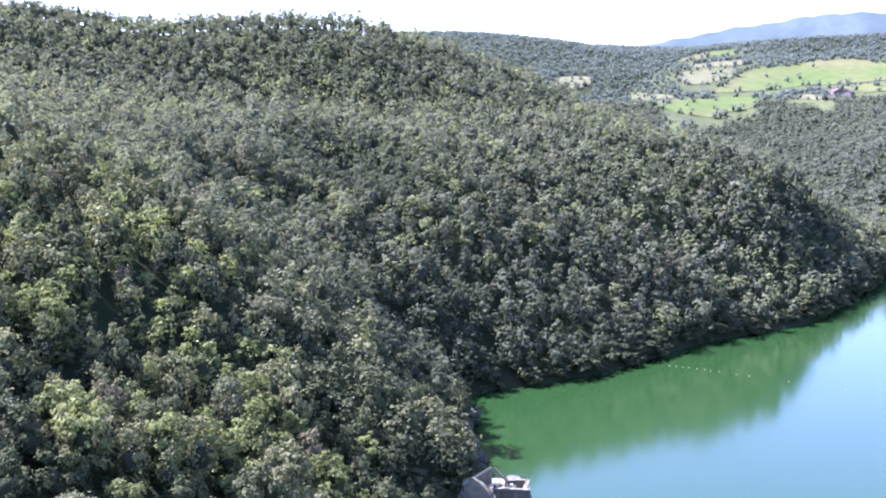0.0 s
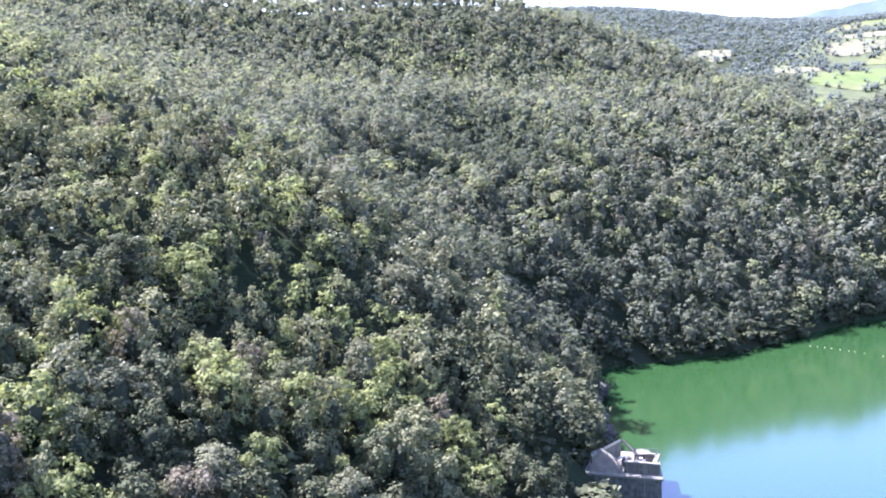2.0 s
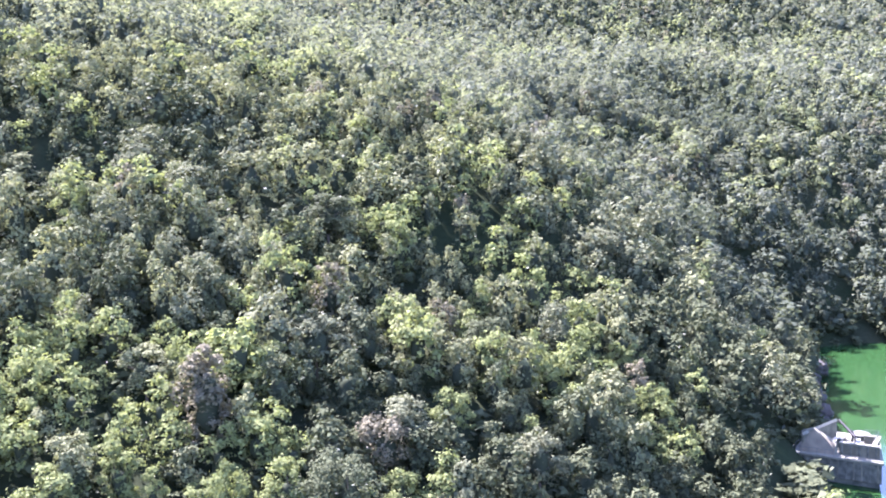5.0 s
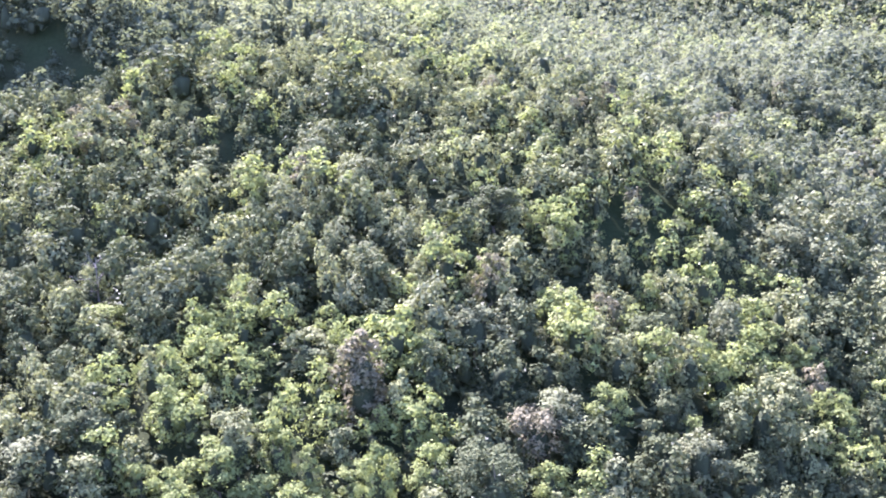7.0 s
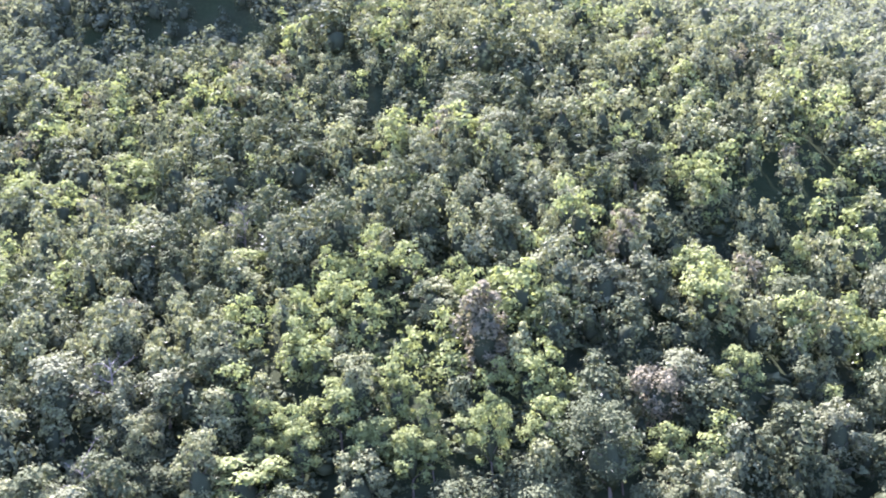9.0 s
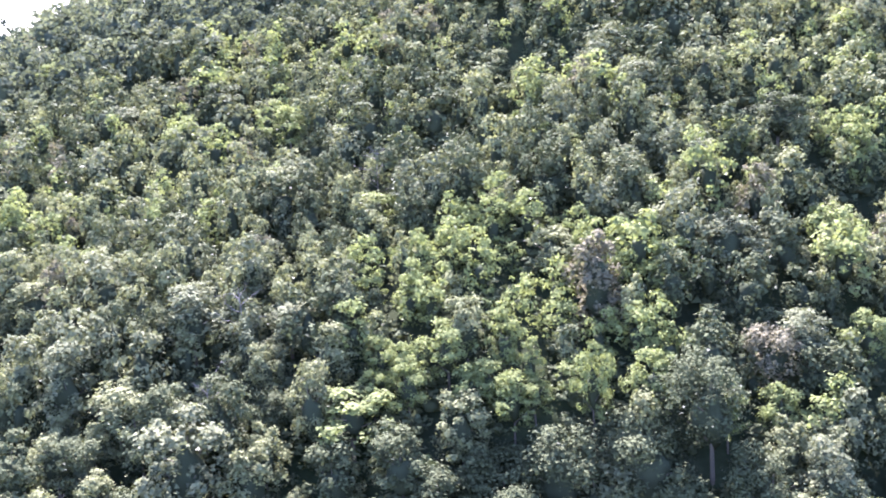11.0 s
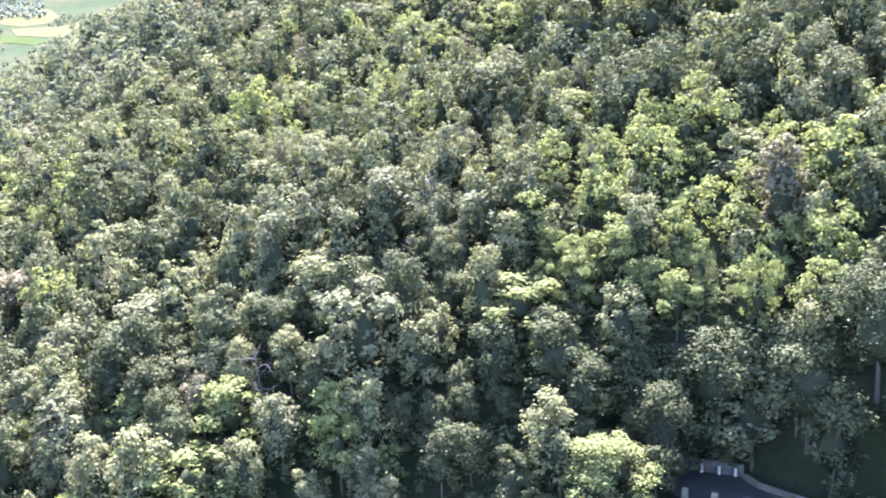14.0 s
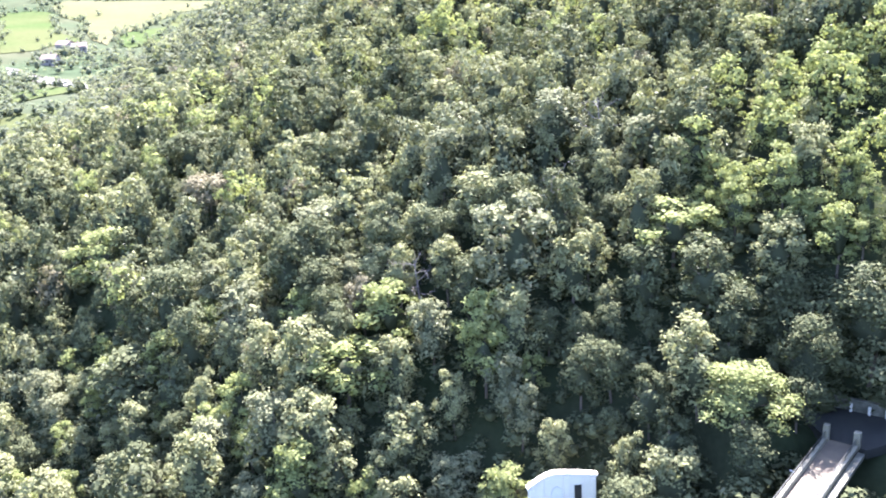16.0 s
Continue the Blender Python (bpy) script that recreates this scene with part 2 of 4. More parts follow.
def from_arrays(name, verts, faces, mats, slots=None):
    """A mesh from an array of vertices and an array of faces with three or four corners each."""
    me = bpy.data.meshes.new(name)
    nf, c = faces.shape
    me.vertices.add(len(verts))
    me.vertices.foreach_set("co", np.ascontiguousarray(verts, np.float32).ravel())
    me.loops.add(nf * c)
    me.loops.foreach_set("vertex_index", np.ascontiguousarray(faces, np.int32).ravel())
    me.polygons.add(nf)
    me.polygons.foreach_set("loop_start", np.arange(0, nf * c, c, dtype=np.int32))
    for m in mats:
        me.materials.append(m)
    if slots is not None:
        me.polygons.foreach_set("material_index", np.ascontiguousarray(slots, np.int32))
    me.polygons.foreach_set("use_smooth", np.ones(nf, bool))
    me.update(calc_edges=True)
    return me


# ---- the lie of the land: heights by distance (rows) and bearing from +65 degrees right to 85 left (columns) ----
REACH = np.array([60, 85, 115, 150, 200, 260, 340, 430, 540, 680, 1000, 1800, 3800.0])
BEARING = np.radians(np.linspace(-65, 85, 13))
NEAR_LAND = [
    (-10, -10, -9, -9, -10, -11, -14, -15, -13, -10, -14, -18, -20),
    (-25, -18, -11, -3, 2, 11, 9, 8, 8, 4, -8, -14, -21),
    (-38, -25, -13, 0, 17, 27, 30, 26, 22, 12, 6, -11, -16),
    (-50, -28, -6, 12, 29, 46, 44, 38, 32, 24, 14, 2, -17),
    (-57, -35, -11, 21, 53, 64, 72, 63, 51, 36, 21, 5, -24),
    (-56, -25, -5, 26, 59, 80, 93, 101, 72, 52, 23, -8, -35),
    (-51, -6, 39, 61, 71, 89, 106, 100, 76, 48, 19, -20, -41),
]
FAR_LAND = [
    (-24, 42, 66, 76, 86, 110, 99, 70, 37, 10, -13, -29, -44),
    (35, 7, 77, 124, 127, 133, 86, 46, 11, -12, -21, -22, -30),
    (88, 32, 40, 61, 86, 76, 62, 32, 2, -21, -32, -24, -17),
    (100, 88, 96, 72, 86, 62, 46, 23, 1, -15, -20, -15, -8),
    (200, 204, 227, 248, 150, 77, 37, 16, 4, 23, 24, 26, 25),
    (186, 192, 197, 198, 179, 150, 76, 29, 110, 150, 150, 150, 150),
]
LAND = np.array(NEAR_LAND + FAR_LAND, float)
LAKE = np.array([(30, 20), (62, 70), (80, 108), (87, 128), (98, 150), (116, 178), (124, 196), (130, 207), (142, 208), (157, 204), (173, 202), (194, 206),
                 (214, 210), (227, 213), (243, 213), (265, 211), (282, 212), (307, 222), (356, 241), (387, 255), (470, 290), (640, 300), (700, 100), (500, -300), (0, -300)], float)

# levelled ground: middle, half lengths, height
LEVELS = [(-3.0, 88.8, 8.0, 4.0, 4.6), (11.0, 88.0, 12.0, 3.2, 4.6), (-1.2, 77.0, 4.5, 5.5, 1.5), (-18.0, 62.0, 5.0, 5.0, -2.3)]

# gullies and hollows: middle, reach, depth
DIPS = [(-84, 203, 30, 14, 13.0), (148, 302, 16, 25, 15.0), (-42, 140, 18, 5, 5.0), (18, 140, 16, 5, 5.0), (100, 262, 16, 9, 8.0), (-20, 165, 22, 6, 6.0),
        (-200, 111, 48, 48, 9.0), (1136, 1187, 110, 160, 16.0), (934, 1349, 130, 160, -10.0), (1289, 938, 150, 160, -12.0)]


def lake_depth(x, y):
    """The distance to the shore: above nought on land, below it on the lake."""
    p = np.stack([x, y], -1).reshape(-1, 2)
    best, inside = np.full(len(p), 1e9), np.zeros(len(p), bool)
    for a, b in zip(LAKE, np.roll(LAKE, -1, 0)):
        ab = b - a
        t = np.clip(((p - a) @ ab) / (ab @ ab), 0, 1)
        best = np.minimum(best, np.hypot(*(p - a - t[:, None] * ab).T))
        cross = (a[1] > p[:, 1]) != (b[1] > p[:, 1])
        inside ^= cross & (p[:, 0] < (b[0] - a[0]) * (p[:, 1] - a[1]) / (b[1] - a[1] + 1e-9) + a[0])
    return np.where(inside, -best, best).reshape(np.shape(x))


def weights(u, n):
    i = np.clip(np.floor(u).astype(int), 0, n - 2)
    t = u - i
    w = [(-t + 2 * t * t - t**3) / 2, (2 - 5 * t * t + 3 * t**3) / 2, (t + 4 * t * t - 3 * t**3) / 2, (-t * t + t**3) / 2]
    return [(np.clip(i - 1 + k, 0, n - 1), w[k]) for k in range(4)]


def ground(x, y):
    x, y = np.asarray(x, float), np.asarray(y, float)
    r, a = np.maximum(np.hypot(x, y), 1.0), np.arctan2(-x, y)
    u = np.interp(np.log(r), np.log(REACH), np.arange(len(REACH)))
    v = np.interp(a, BEARING, np.arange(len(BEARING)))
    z = 0
    for i, wi in weights(u, len(REACH)):
        for j, wj in weights(v, len(BEARING)):
            z = z + LAND[i, j] * wi * wj
    roll = np.clip(r / 400, 0.3, 1.0) * np.clip(1.6 - r / 900, 0.0, 1.0)
    z = z + roll * (1.2 * np.sin(x * 0.071 + 1.3 * np.sin(y * 0.043)) * np.sin(y * 0.063 + 0.7) + 0.5 * np.sin(x * 0.19 + y * 0.11) * (r < 400))
    z = z + np.clip(r / 500 - 1, 0, 1) * (4.0 * np.sin(x * 0.011 + 1.5 * np.sin(y * 0.008)) * np.sin(y * 0.013 + 0.4))
    d = lake_depth(x, y)
    near = r < 1500
    for cx, cy, reach_x, reach_y, deep in DIPS:
        z = z - deep * np.exp(-(((x - cx) / reach_x) ** 2) - ((y - cy) / reach_y) ** 2)
    for cx, cy, lx, ly, level in LEVELS:
        q = np.clip(2.1 - np.hypot((x - cx) / lx, (y - cy) / ly), 0, 1.1) / 1.1
        q = q * q * (3 - 2 * q)
        z = z * (1 - q) + level * q
    bank = np.where(d < 0, np.minimum(z, np.maximum(-0.5 + 0.5 * d, -12)), np.minimum(np.maximum(z, np.minimum(0.25 + 0.55 * np.maximum(d, 0), 4.0)), 0.4 + 0.9 * np.maximum(d, 0) + 0.03 * np.maximum(d - 12, 0) ** 2))
    lakeside = (x > 20) & near
    return np.where(lakeside, bank, z)


bearings = np.concatenate([np.linspace(-70, 90, 190), np.linspace(92, 288, 40)])
rings = np.concatenate([[0.02, 15, 30, 42], np.geomspace(50, 320, 150), np.geomspace(326, 4900, 140)])
gx = -np.sin(np.radians(bearings))[None] * rings[:, None]
gy = np.cos(np.radians(bearings))[None] * rings[:, None]
gz = ground(gx, gy)
nb, nr = len(bearings), len(rings)
idx = np.arange(nb * nr).reshape(nr, nb)
nxt = np.roll(idx, -1, 1)
quads = np.stack([idx[:-1], nxt[:-1], nxt[1:], idx[1:]], -1).reshape(-1, 4)
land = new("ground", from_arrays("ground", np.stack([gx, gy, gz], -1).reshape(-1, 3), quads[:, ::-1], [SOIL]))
tagged(land, "brown and green forest floor of a steep valley", "ground", kind="structure")
for p in land.data.polygons:
    p.use_smooth = True

bm = bmesh.new()
bm.faces.new([bm.verts.new((x, y, 0.0)) for x, y in [(25, -320), (720, -320), (720, 330), (130, 330), (60, 130), (25, 20)]])
bm.normal_update()
for f in bm.faces:
    if f.normal.z < 0:
        f.normal_flip()
me = bpy.data.meshes.new("lake")
bm.to_mesh(me)
bm.free()
me.materials.append(WATER)
tagged(new("water", me), "calm green reservoir lake reflecting the sky", "lake", kind="structure")


# ---- trees ----


def ball(n=1):
    """A round body of triangles."""
    bm = bmesh.new()
    bmesh.ops.create_icosphere(bm, subdivisions=n + 1, radius=1.0)
    v = np.array([p.co[:] for p in bm.verts])
    f = np.array([[p.index for p in q.verts] for q in bm.faces])
    bm.free()
    return v, f


BALL1, BALL0 = ball(1), ball(0)


def crown_shape(kind, lobes, leaves, size, seed, core=None, wild=0.38, tall=1.45):
    """A crown one unit of height tall: boughs of small leaf sprays round an inner mass that carries the crown's shade.
    tall: how far the tree stretches it upwards later. Returns the vertices and triangles of the leaves, and those of
    the inner mass."""
    g = np.random.default_rng(seed)
    lean = g.normal(0, 0.035, 2)
    centres, radii = [], []
    for i in range(lobes):
        q = (i + 0.5) / lobes
        z = {"cone": 0.16 + 0.78 * q, "airy": 0.24 + 0.66 * q}.get(kind, 0.27 + 0.60 * q)
        if kind == "cone":
            w = 0.31 * (1 - q) ** 0.6 + 0.02
        elif kind == "airy":
            w = 0.33 * math.sqrt(max(1 - ((z - 0.50) / 0.46) ** 2, 0.06))
        else:
            w = 0.32 * math.sqrt(max(1 - ((z - 0.40) / 0.53) ** 2, 0.05))
        a = i * 2.39996 + g.uniform(-0.5, 0.5)
        w *= g.uniform(0.35, 1.12)
        centres.append((w * math.cos(a) + lean[0] * z, w * math.sin(a) + lean[1] * z, z + g.uniform(-0.06, 0.06)))
        radii.append(g.choice([0.07, 0.10, 0.13, 0.17]) * g.uniform(0.85, 1.15) * (22 / lobes) ** 0.4 * (0.8 if kind == "cone" else 1.0))
    centres, radii = np.array(centres), np.array(radii)
    flat = 0.7 if kind == "airy" else 1.0
    share = radii ** 2 * (0.25 + centres[:, 2])
    share = share / share.sum()
    pick = g.choice(lobes, lobes * leaves, p=share)
    out = centres[pick] - (0, 0, 0.45)
    out /= np.linalg.norm(out, axis=1)[:, None] + 1e-6
    way = g.normal(size=(len(pick), 3)) + 0.45 * out + (0, 0, 0.55)
    way /= np.linalg.norm(way, axis=1)[:, None]
    at = centres[pick] + way * radii[pick, None] * g.uniform(0.55, 1.15, (len(pick), 1)) * (1, 1, flat / (1.0 if kind == "cone" else tall))
    stray = g.uniform(size=len(pick)) < 0.14
    at[stray] += way[stray] * radii[pick][stray, None] * g.uniform(0.1, 0.6, (stray.sum(), 1)) * (1, 1, 1 / tall)
    face = 0.75 * way + 0.25 * out + wild * g.normal(size=way.shape)
    face /= np.linalg.norm(face, axis=1)[:, None]
    side = np.cross(face, g.normal(size=way.shape))
    side /= np.linalg.norm(side, axis=1)[:, None]
    over = np.cross(face, side)
    s = size * g.uniform(0.6, 1.5, (len(pick), 1))
    side, over = side * s * (1, 1, 1 / tall), over * s * (1, 1, 1 / tall)
    v1 = np.stack([at + side, at - side * 0.6 + over * 0.7, at - side * 0.6 - over * 0.7], 1).reshape(-1, 3)
    f1 = np.arange(len(v1)).reshape(-1, 3)
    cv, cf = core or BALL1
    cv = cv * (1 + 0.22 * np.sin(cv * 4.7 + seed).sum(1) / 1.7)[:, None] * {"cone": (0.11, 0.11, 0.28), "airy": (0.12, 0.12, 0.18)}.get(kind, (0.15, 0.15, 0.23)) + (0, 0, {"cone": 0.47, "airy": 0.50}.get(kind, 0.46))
    return v1, f1, cv, cf


def trunk_mesh(seed, thin=1.0):
    """A tapered trunk with limbs that reach into the crown, one unit of height tall."""
    g = np.random.default_rng(seed)
    bm = bmesh.new()
    top = Vector((g.uniform(-0.04, 0.04), g.uniform(-0.04, 0.04), 0.55))
    rod(bm, (0, 0, -0.08), top * 0.55, 0.021 * thin, 0.015 * thin, 6)
    rod(bm, top * 0.53, top * 1.4, 0.015 * thin, 0.005 * thin, 6)
    for i in range(5):
        a, h = i * 2.4 + g.uniform(-0.4, 0.4), 0.5 + 0.12 * i
        start = top * h
        rod(bm, start, start + Vector((math.cos(a) * 0.2, math.sin(a) * 0.2, 0.14)), 0.008 * thin, 0.003 * thin, 5)
    me = bpy.data.meshes.new("trunk")
    bm.to_mesh(me)
    bm.free()
    me.materials.append(BARK)
    return me


# kind of crown, leaf material, height, spread
SPECIES = {
    "oak": ("round", 0, 8.0, 0.80), "dark_oak": ("round", 1, 8.4, 0.84), "locust": ("airy", 2, 8.0, 0.84),
    "grey_oak": ("round", 3, 8.0, 0.82), "dry_oak": ("round", 4, 7.6, 0.80), "cone_oak": ("cone", 4, 12.5, 0.95), "round_locust": ("round", 2, 9.0, 0.95), "great_oak": ("round", 1, 14.0, 0.9),
}
LABELS = {
    "oak": "green leafy oak tree on the wooded slope", "dark_oak": "dark green dense oak tree on the wooded slope",
    "locust": "yellow-green feathery locust tree on the slope", "grey_oak": "grey-green oak tree with dull leaves on the slope",
    "great_oak": "great dark oak tree with a wide crown over the road",
    "round_locust": "broad round pale green tree beside the bridge",
    "dry_oak": "brownish half-dry oak tree on the wooded slope", "cone_oak": "tall grey-brown cone-shaped tree above the canopy",
}


def scatter(r0, r1, a0, a1, gap, seed, tall=True):
    """Places of trees between two distances and two bearings, about gap metres apart, on a jittered triangular lattice."""
    g = np.random.default_rng(seed)
    n = int(r1 / gap / 0.9) + 3
    i, j = np.meshgrid(np.arange(-n, n), np.arange(-n, n))
    x = (i + 0.5 * (j % 2)) * gap + g.uniform(-0.36, 0.36, i.shape) * gap
    y = j * gap * 0.9 + g.uniform(-0.36, 0.36, i.shape) * gap
    x, y = x.ravel(), y.ravel()
    r, a = np.hypot(x, y), np.degrees(np.arctan2(-x, y))
    keep = (r >= r0) & (r < r1) & (a > a0) & (a < a1)
    x, y = x[keep], y[keep]
    keep = (lake_depth(x, y) > 0.6) & ~clearing(x, y, tall) & (g.uniform(size=len(x)) > 0.08)
    return x[keep], y[keep]


def clearing(x, y, tall=True):
    """The bridge, its road, the hut and the tower: no trees there."""
    road = (y > 83) & (tall | (x > -8.5)) & (y < np.where(x < -1.5, 89.6 + 0.64 * (x + 6.2), 92.6 + 0.3 * (x + 1.5))) & (x > -10.5) & (x < 6)
    road |= (x > 0) & (x < 23) & (y > 86.4 - 0.17 * (x - 5).clip(0)) & (y < 91.0 - 0.12 * x)
    beside = (x > -1) & (x < 22) & (y > 73) & (y < 86.5)
    shore = (x > (0.615 * y - 2.5 if tall else 0.67 * y)) & (y > 98) & (y < 136)
    bridge = (np.abs(x + 2.4 - 0.19 * (83.6 - y)) < (4.0 if tall else 2.9)) & (y < 86)
    hut = (np.hypot(x + 19, y - 62) < 5.5) | (tall & (np.hypot(x + 6.5, y - 70) < 4.5))
    front = (x > -20) & (x < 12) & (y < 60)
    local_x, local_y = (x - 86.2) * 0.675 - (y - 136.8) * 0.652, (x - 86.2) * 0.690 + (y - 136.8) * 0.724
    tower = ((local_x > -0.8) & (local_x < 22) & (local_y > -12) & (local_y < 13)) | (tall & (np.hypot(x - 84, y - 129) < 8.0))
    marked = np.zeros(len(x), bool)
    for tx, ty, _, _, w in MARKED:
        marked |= np.hypot(x - tx, y - ty) < 0.30 * w + 0.6
    return road | bridge | (beside & tall) | hut | front | tower | shore | (marked & tall)


# trees that stand out: place, kind, height, spread
MARKED = [(-15.3, 78.8, 'oak', 11.1, 6.9), (-10.2, 79.2, 'round_locust', 7.8, 10.0), (-12.5, 71.0, 'oak', 9.5, 7.0), (-3.6, 108.3, 'cone_oak', 13.5, 8.6), (-56.6, 133.7, 'grey_oak', 10.5, 7.5), (-66, 150, 'locust', 9.5, 8.0),
          (-7.0, 75.2, 'dark_oak', 7.5, 5.0), (-18.0, 71.0, 'oak', 8.6, 4.2), (-13.5, 90.0, 'dark_oak', 12.0, 7.0), (-17.0, 100.6, 'oak', 10.0, 6.0), (19.5, 91.0, 'oak', 12.5, 7.0),
          (-0.8, 93.4, 'grey_oak', 12.5, 9.5), (-5.0, 93.8, 'great_oak', 15.5, 12.0), (-10.0, 91.6, 'great_oak', 13.5, 10.5), (4.6, 93.6, 'great_oak', 14.0, 10.0), (10.5, 95.0, 'great_oak', 14.5, 9.5),
          (16.0, 92.6, 'great_oak', 13.0, 8.0), (-15.2, 92.6, 'oak', 10.0, 6.5), (7.5, 92.0, 'dark_oak', 12.0, 7.0), (-10.2, 95.4, 'locust', 9.0, 5.5), (-33.0, 61.0, 'grey_oak', 7.0, 6.5),
          (-8.2, 87.4, 'great_oak', 12.0, 8.0), (-6.9, 83.2, 'dark_oak', 6.0, 5.0)]
# more of them by kind: place, height, spread
TALL_LOCUST = [(-9.2, 99.4, 6.9, 3.1), (54.2, 123.4, 5.8, 6.4), (-35.7, 140.5, 8.1, 8.0), (8.5, 144.0, 7.9, 7.6), (13.2, 188.5, 7.9, 8.6), (-1.7, 96.5, 11.5, 4.5),
    (-4.2, 99.5, 5.5, 4.3), (-13.5, 97.1, 6.3, 4.7), (-27.1, 90.3, 8.7, 9.5), (-23.7, 115.6, 5.5, 6.1), (-138.8, 175.7, 7.3, 8.0), (-84.9, 146.2, 9.3, 8.5),
    (11.7, 98.4, 7.9, 4.2), (3.7, 116.3, 8.5, 8.2), (-104.9, 52.6, 11.6, 9.9), (-49.8, 66.0, 10.1, 8.6), (-48.5, 58.2, 10.5, 9.6),
    (-38.0, 123.9, 6.7, 7.4), (25.4, 113.6, 8.9, 5.5), (49.4, 158.1, 6.2, 6.9)]
TALL_GREY_OAK = [(-5.8, 152.0, 8.7, 8.4), (59.2, 196.0, 7.6, 8.4), (-14.4, 164.7, 15, 10.6), (18.6, 109.0, 9.6, 7.3), (-60.8, 84.6, 12.1, 7.9), (-39.7, 100.2, 7.7, 8.0),
    (-40.5, 78.7, 14.0, 10.5), (-102.2, 151.3, 8.4, 9.2), (9.7, 120.9, 9.5, 8.5), (-51.5, 97.1, 10.8, 9.4), (-71.6, 71.7, 9.9, 10.9), (-33.3, 69.1, 9.5, 4.9),
    (-49.8, 48.9, 11.5, 6.9), (35.2, 109.7, 9.7, 6.2), (46.5, 136.5, 11.7, 6.7), (64.9, 164.9, 9.2, 8.3)]
TALL_OAK = [(-33.9, 166.8, 7.9, 8.7), (-57.9, 129.1, 9.8, 10.8), (-95.2, 86.3, 7.9, 8.7), (-35.8, 72.8, 11.3, 6.2), (-72.4, 95.1, 6.1, 6.7), (3.3, 94.0, 14.4, 5.9),
    (-55.3, 70.8, 7.2, 7.3), (-72.2, 105.9, 10.1, 8.4), (-79.6, 101.6, 8.4, 9.2), (-52.6, 83.6, 9.3, 8.2), (-25.3, 68.2, 8.8, 4.2), (-53.4, 41.1, 13.1, 7.0),
    (3.5, 155.6, 9.8, 8.1), (49.1, 122.6, 12.7, 7.8), (-10.8, 115.9, 7.4, 6.9)]
TALL_DARK_OAK = [(52.8, 175.2, 5.5, 6.1), (-116.3, 97.5, 9.7, 10.5), (-33.5, 103.4, 10.7, 7.6), (-83.8, 156.0, 9.5, 10.5),
    (-79.1, 44.0, 11.3, 11), (-118.5, 76.8, 9.4, 10.4), (14.4, 149.3, 7.8, 8.5), (32.2, 127.6, 9.9, 6.9), (31.5, 165.8, 9.0, 8.9)]
TALL_DRY_OAK = [(-102.7, 70.5, 8.3, 8.3), (15.8, 106.3, 9.8, 6.9)]
for kind_, rows_ in (("locust", TALL_LOCUST), ("grey_oak", TALL_GREY_OAK), ("oak", TALL_OAK), ("dark_oak", TALL_DARK_OAK), ("dry_oak", TALL_DRY_OAK)):
    MARKED += [(tx, ty, kind_, th, tw) for tx, ty, th, tw in rows_]


def in_view(x, y):
    """Leaves out trees far down behind a ridge, which no one on the path could see."""
    z, seen = ground(x, y) + 12.0, np.zeros(len(x), bool)
    for ex, ey, ez in ((0, 0, 67), (14, 1, 60), (37, 4, 55)):
        clear = np.ones(len(x), bool)
        for q in np.linspace(0.12, 0.96, 36):
            clear &= ez + (z - ez) * q > ground(ex + (x - ex) * q, ey + (y - ey) * q) + 2.0
        seen |= clear
    seen |= np.abs(lake_depth(x, y)) < 30
    return x[seen], y[seen]


